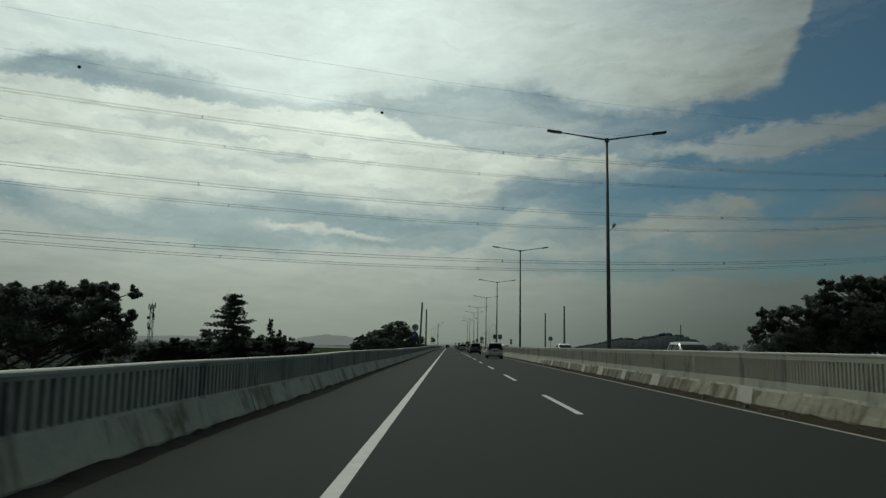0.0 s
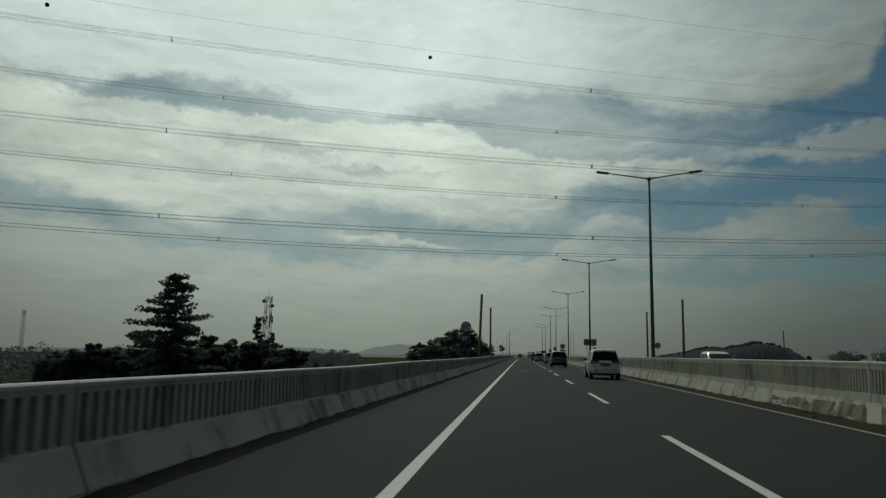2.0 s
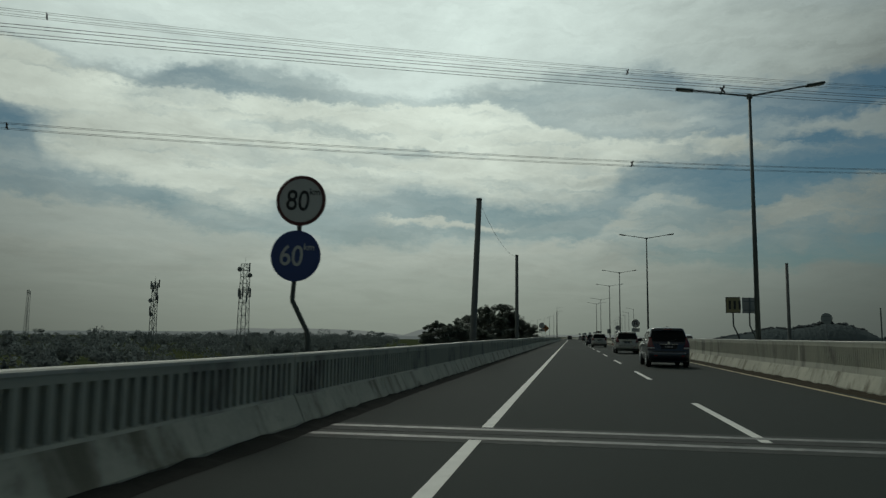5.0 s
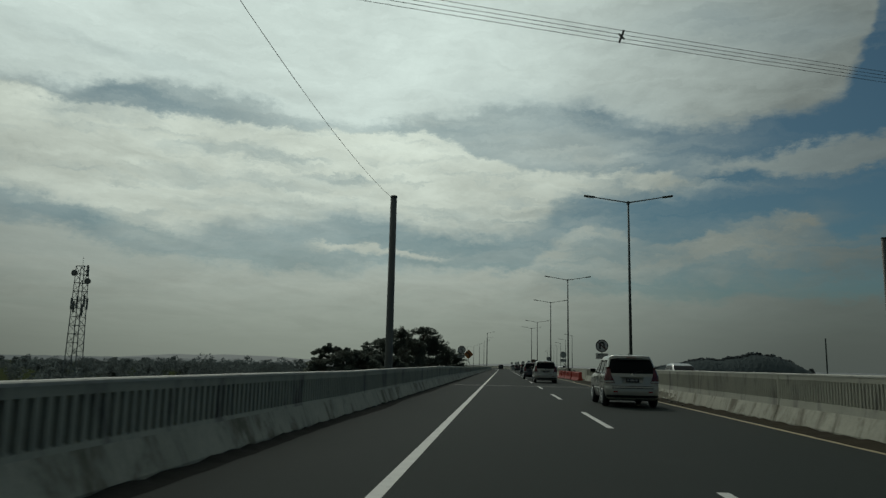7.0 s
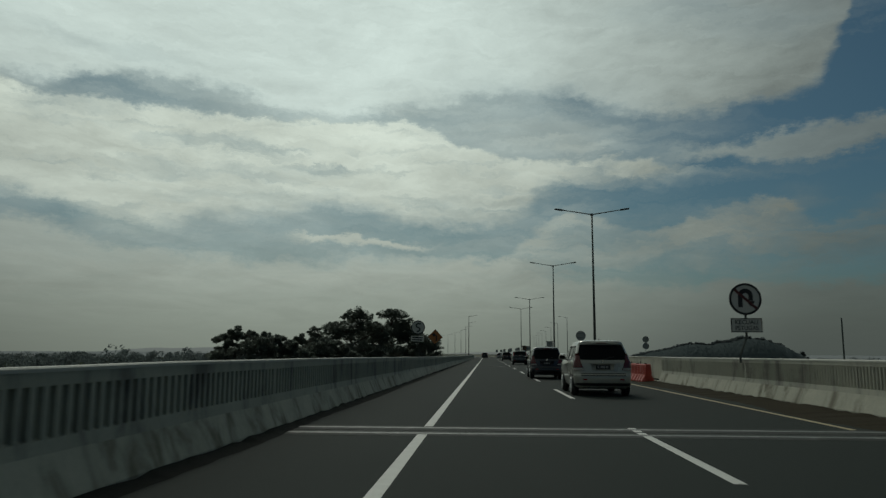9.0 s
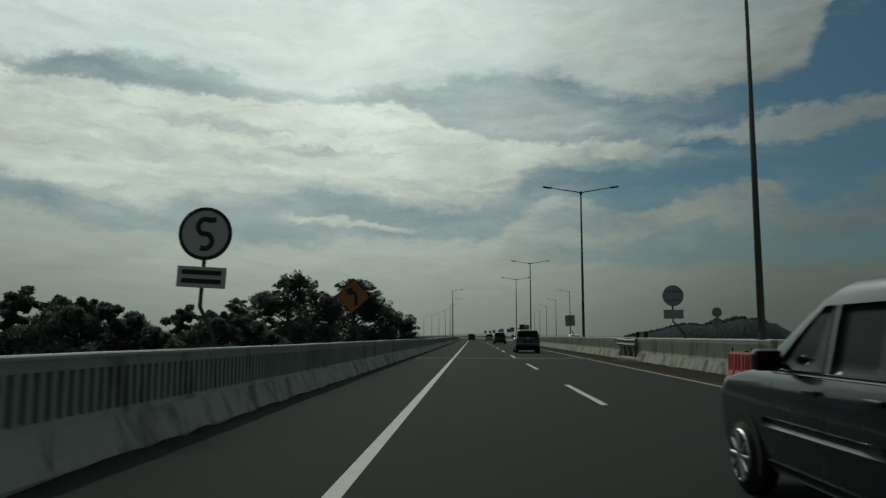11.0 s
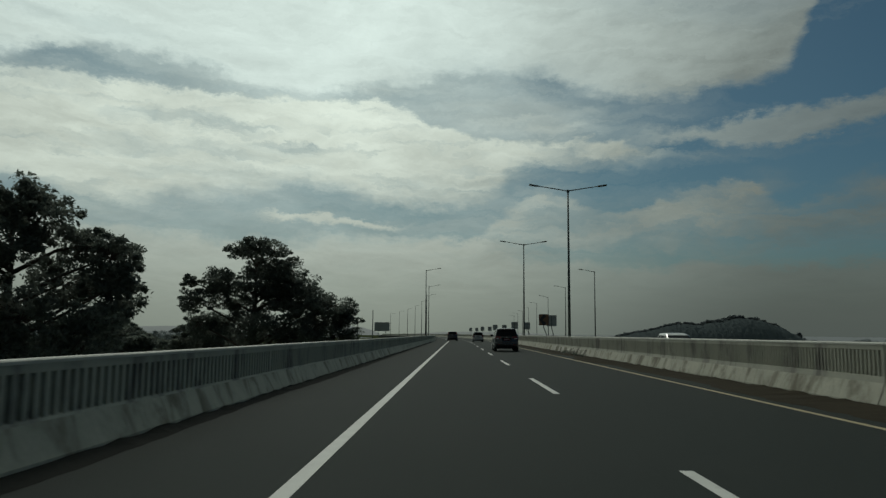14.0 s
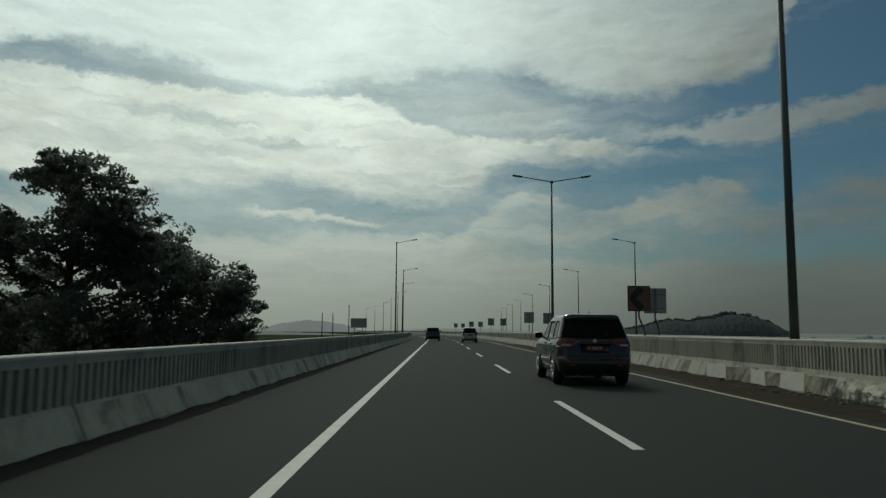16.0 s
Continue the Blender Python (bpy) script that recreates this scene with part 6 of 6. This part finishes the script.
t_c = lobed_tree([(-2.4, 11.3, 0.9), (-3.5, 10.5, 1.0), (-1.0, 10.8, 1.0), (0.6, 10.2, 1.1), (1.9, 10.4, 0.9), (3.3, 9.9, 1.0), (-4.6, 9.2, 0.9), (4.7, 9.0, 1.0), (0.0, 9.8, 1.5), (-2.2, 8.9, 1.6), (2.2, 8.9, 1.6), (-4.6, 8.0, 1.5), (4.6, 7.8, 1.5), (0.2, 7.8, 1.8), (-2.6, 7.2, 1.8), (2.8, 7.0, 1.8)], 55, "low bushy tree just above the parapet", per=100, deep=2.5)
t_c.matrix_world = pose(-22.7, 262.8, GROUND)
t_d = lobed_tree([(-1.3, 14.2, 1.3), (0.8, 14.4, 1.5), (2.8, 14.7, 1.4), (4.6, 14.7, 1.3), (6.4, 14.4, 1.1), (7.9, 14.5, 0.9), (9.1, 14.6, 0.7), (7.4, 13.4, 1.4), (8.4, 12.1, 1.4), (10.2, 12.0, 0.7), (9.5, 10.6, 1.1), (9.0, 9.3, 1.3), (-2.8, 13.4, 1.6), (-1.5, 12.2, 2.0), (1.0, 12.5, 2.0), (3.6, 12.5, 2.0), (5.9, 12.0, 1.8), (-1.5, 9.9, 2.1), (1.0, 9.9, 2.1),
                  (3.6, 9.9, 2.1), (6.1, 9.9, 2.0), (8.0, 8.6, 1.7), (-4.9, 13.0, 1.5), (-6.6, 12.2, 1.4), (-5.4, 10.4, 1.9), (-7.6, 10.6, 1.3), (-4.0, 8.2, 2.0), (4.6, 7.8, 2.0)], 72, "broad dark tree near the start of the viaduct", size=0.19, k=0.70)
t_d.matrix_world = pose(-30.0, 55.5, GROUND)
t_e = lobed_tree([(-4.5, 10.0, 0.8), (-3.3, 10.3, 0.8), (-2.0, 9.9, 0.9), (-0.6, 9.4, 1.1), (0.8, 9.9, 0.9), (2.2, 9.5, 1.0), (3.6, 9.4, 0.9), (4.9, 9.1, 0.8), (-3.6, 8.9, 1.2), (-1.4, 8.5, 1.4), (1.2, 8.5, 1.4), (3.6, 8.3, 1.3), (-4.4, 7.6, 1.4), (-1.8, 7.2, 1.6), (1.0, 7.2, 1.6), (3.8, 7.2, 1.5)], 41, "low spreading bush beside the conifer", LEAF_DARK, per=90, deep=1.5, trunk=0.3)
t_e.matrix_world = pose(-22.0, 97.0, GROUND) @ Matrix.Diagonal((0.96, 0.96, 0.96, 1))
for src, x, y, s_, turn, lab in (
        (t_c, -24.7, 241.0, 1.02, 10, "bushy tree with a loose crown beside the viaduct"),
        (t_c, -28.5, 341.0, 0.90, 20, "low bushy tree below the largest one"), (t_c, -30.0, 320.0, 0.88, 300, "low bushy tree below the largest one"), (t_c, -25.0, 303.0, 0.92, 250, "low bushy tree between two larger ones"),
        (t_d, 43.5, 84.0, 1.05, 160, "broad dark tree beyond the opposite carriageway"), (t_c, 47.0, 92.0, 1.1, 0, "low dark tree beyond the opposite carriageway"), (t_d, 51.0, 86.0, 1.30, 200, "broad dark tree beyond the opposite carriageway"), (t_d, 58.0, 85.0, 1.44, 20, "tall dark tree beyond the opposite carriageway"),
        (t_d, -37.5, 62.0, 1.0, 20, "broad dark tree behind another"), (t_e, -30.5, 94.0, 0.92, 30, "low spreading bush beside the conifer"), (t_e, -25.5, 91.0, 0.90, 190, "low spreading bush beside the conifer"),
        (t_e, -34.5, 92.0, 0.88, 160, "low spreading bush beside the conifer")):
    c_ = copy_thing(src, pose(x, y, GROUND, 0, 0, turn) @ Matrix.Diagonal((s_, s_, s_, 1)))
    c_["label"] = lab
fir = conifer(15.0, 5, "dark conifer with level tiers of branches")
fir.matrix_world = pose(-25.0, 89.3, GROUND)
for x, y, wide, tall, lab in ((-24.5, 106.0, 0.34, 0.84, "slender conifer beside the low bushes"), (-23.4, 107.0, 0.30, 0.74, "slender short conifer beside the low bushes"), (-29.5, 93.0, 0.7, 0.72, "short broad conifer behind a taller one")):
    c_ = copy_thing(fir, pose(x, y, GROUND, 0, 0, x * 40) @ Matrix.Diagonal((wide, wide, tall, 1)))
    c_["label"] = lab

# woods of the lowland, too many to count
rng = random.Random(77)
cs, sp = [], []
for i in range(520):
    y = rng.uniform(140, 900)
    x = -rng.uniform(45, 90) - rng.random() ** 1.5 * 260 - 0.25 * max(0, y - 300)
    h = rng.uniform(4.5, 9.5) if i % 5 else rng.uniform(9, 12.2)
    w = rng.uniform(2.5, 5.0)
    for k in range(7):
        cs.append((x + rng.uniform(-w, w) * 0.7, y + rng.uniform(-w, w) * 0.7, GROUND + h * rng.uniform(0.25, 0.86)))
        sp.append(w * rng.uniform(0.35, 0.6))
v, f = leaf_quads(cs, sp, 70, 0.42, rng, 0.75)
tagged(leaves("woods", v, f, LEAF_FAR_HAZE, None), "belt of mixed trees over the lowland", "woods", kind="stuff")
cs, sp = [], []
for i in range(300):
    y = rng.uniform(180, 900)
    x = rng.uniform(60, 330) + 0.12 * y
    h = rng.uniform(4, 8.2)
    w = rng.uniform(2.5, 5.0)
    for k in range(6):
        cs.append((x + rng.uniform(-w, w) * 0.7, y + rng.uniform(-w, w) * 0.7, GROUND + h * rng.uniform(0.25, 0.86)))
        sp.append(w * rng.uniform(0.35, 0.6))
v, f = leaf_quads(cs, sp, 66, 0.42, rng, 0.75)
tagged(leaves("woods", v, f, LEAF_FAR_HAZE, None), "belt of low trees beyond the opposite carriageway", "woods", kind="stuff")

cs, sp = [], []
for i in range(34):
    y = rng.uniform(285, 335)
    x = 1 + y * rng.uniform(0.345, 0.53)
    h = rng.uniform(11.0, 13.6)
    for k in range(8):
        w = rng.uniform(1.2, 2.6)
        cs.append((x + rng.uniform(-3, 3), y + rng.uniform(-2, 2), GROUND + h * rng.uniform(0.35, 0.92)))
        sp.append(w)
v, f = leaf_quads(cs, sp, 90, 0.38, rng, 0.7)
tagged(leaves("woods", v, f, LEAF_FAR_HAZE, None), "row of roadside trees past the opposite carriageway", "woods", kind="stuff")

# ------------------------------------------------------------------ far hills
# wooded hill: grey-blue base colour that includes aerial haze
HILL_HAZE = material("wooded_hill_haze", (0.082, 0.098, 0.100), 1.0, vary=0.12, scale=0.04, grain=0.5, bump=0, spec=0.0)
# far ridges: haze painted in as a faint even emission
FAR_GLOW = bpy.data.materials.new("far_hill_glow")
FAR_GLOW.use_nodes = True
fb = FAR_GLOW.node_tree.nodes["Principled BSDF"]
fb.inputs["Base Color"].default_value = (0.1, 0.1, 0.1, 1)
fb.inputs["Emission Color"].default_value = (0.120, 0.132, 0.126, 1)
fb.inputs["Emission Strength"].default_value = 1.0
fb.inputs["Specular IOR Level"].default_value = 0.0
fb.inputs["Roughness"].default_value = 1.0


def hill(name, cx_, cy_, wide, deep, high, seed, mat, lab, rough=0.10, skew=0.0, nx=160):
    vs, fs = [], []
    ny = 14
    for j in range(ny + 1):
        for i in range(nx + 1):
            u, w = 2 * i / nx - 1, 2 * j / ny - 1
            uu = (u - skew) / (1 - skew * (1 if u > skew else -1))
            base = max(0.0, 1 - abs(uu) ** 2.2) ** 0.8 * max(0.0, 1 - w * w)
            n1 = noise.fractal(Vector((u * 3 + seed, w * 2, 0)), 1.0, 2.0, 4)
            n2 = noise.noise(Vector((u * 55 + seed, w * 9, 3))) + 0.6 * noise.noise(Vector((u * 120, w * 20, seed)))
            z = high * base * (1 + 0.16 * n1) + high * rough * n2 * min(1, base * 4)
            vs.append((cx_ + u * wide / 2, cy_ + w * deep / 2, GROUND - 1 + max(0.0, z)))
    for j in range(ny):
        for i in range(nx):
            a = j * (nx + 1) + i
            fs.append((a, a + 1, a + nx + 2, a + nx + 1))
    return tagged(raw(name, vs, fs, mat), lab, "hill", kind="structure")


# crest of the wooded hill, as shares of its length and height
CREST = [(0, 0.0), (0.06, 0.32), (0.16, 0.44), (0.24, 0.54), (0.32, 0.70), (0.40, 0.78), (0.46, 0.72), (0.56, 0.84), (0.68, 1.0), (0.78, 0.95), (0.87, 0.76), (0.94, 0.50), (1.0, 0.0)]


def crest(u):
    for (a, ha), (b, hb) in zip(CREST, CREST[1:]):
        if a <= u <= b:
            f = (u - a) / (b - a)
            return ha + (hb - ha) * (3 * f * f - 2 * f ** 3)
    return 0.0


HX, HY, HW, HH = 292, 1137, 218, 33.0
vs, fs = [], []
NU, NW = 300, 30
for j in range(NW + 1):
    w = 2 * j / NW - 1
    for i in range(NU + 1):
        u = i / NU
        base = crest(u) * max(0.0, 1 - w * w) ** 0.7
        bump = 1.1 * noise.noise((u * 60, w * 12, 1)) + 0.5 * noise.noise((u * 130, w * 25, 5)) + 0.2 * noise.noise((u * 300, w * 60, 9))
        vs.append((HX + (u - 0.5) * HW, HY + w * 60, GROUND - 1 + HH * 0.97 * base + bump * min(1.0, base * 5)))
for j in range(NW):
    for i in range(NU):
        a = j * (NU + 1) + i
        fs.append((a, a + 1, a + NU + 2, a + NU + 1))
tagged(raw("backdrop_hill", vs, fs, HILL_HAZE), "dark wooded hill beyond the lowland", "hill", kind="structure")
rng = random.Random(91)
cs, sp = [], []
for i in range(170):
    u = rng.uniform(0.01, 0.985)
    w = rng.uniform(-0.2, 0.1)
    h = HH * crest(u) * max(0.0, 1 - w * w) ** 0.7
    r = rng.uniform(1.6, 3.6)
    cs.append((HX + (u - 0.5) * HW, HY + w * 60, GROUND + max(0.0, h - r * 0.6) + (rng.uniform(0, 1.5) if i % 6 == 0 else 0)))
    sp.append(r)
for du, h in ((0.975, 9), (0.985, 11), (0.992, 8), (0.985, 6), (1.01, 4.5)):
    cs.append((HX + (du - 0.5) * HW, HY - 20, GROUND + h + 1.5))
    sp.append(2.6)
v, f = leaf_quads(cs, sp, 110, 1.0, rng, 0.7)
tagged(leaves("woods", v, f, LEAF_HILL_HAZE, None), "dark trees over the far hill", "woods", kind="stuff")
hill("backdrop_hill", -620, 3900, 500, 300, 52, 9.0, FAR_GLOW, "pale hazy hill on the horizon", 0.01)
hill("backdrop_hill", -1500, 4000, 1300, 300, 38, 19.0, FAR_GLOW, "long pale hazy ridge on the horizon", 0.01)
hill("backdrop_hill", 150, 4200, 900, 300, 22, 29.0, FAR_GLOW, "low pale hazy ridge on the horizon", 0.01)

# belt of woods along the foot of the sky, its haze painted as emission
HAZY = FAR_GLOW.copy()
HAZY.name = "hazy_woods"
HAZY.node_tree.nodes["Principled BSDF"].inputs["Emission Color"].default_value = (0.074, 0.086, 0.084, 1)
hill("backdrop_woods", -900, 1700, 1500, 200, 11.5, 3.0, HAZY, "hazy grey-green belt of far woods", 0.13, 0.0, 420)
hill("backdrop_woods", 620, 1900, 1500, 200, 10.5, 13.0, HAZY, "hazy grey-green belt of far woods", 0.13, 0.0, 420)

# far things beyond the bend
bb = thing("billboard", -58, 840, GROUND, "large grey billboard far beyond the bend", "billboard")
for x in (-3, 3):
    bm = bmesh.new()
    tube(bm, (x, 0, 0), (x, 0, 12), 0.25, n=8)
    part("leg", bm, GALV, bb)
bm = bmesh.new()
box(bm, -6, 6, -0.3, 0.3, 11, 18, 0.05)
part("panel", bm, SIGN_BACK, bb)
for x, y, top in ((-78, 845, 22), (-86, 845, 22), (-66, 845, 28), (150, 477, 25)):
    m_ = thing("mast", x, y, GROUND, "thin mast far beyond the bend", "mast", "far masts")
    bm = bmesh.new()
    tube(bm, (0, 0, 0), (0, 0, top), 0.4, 0.3, 8)
    part("shaft", bm, POLE, m_)
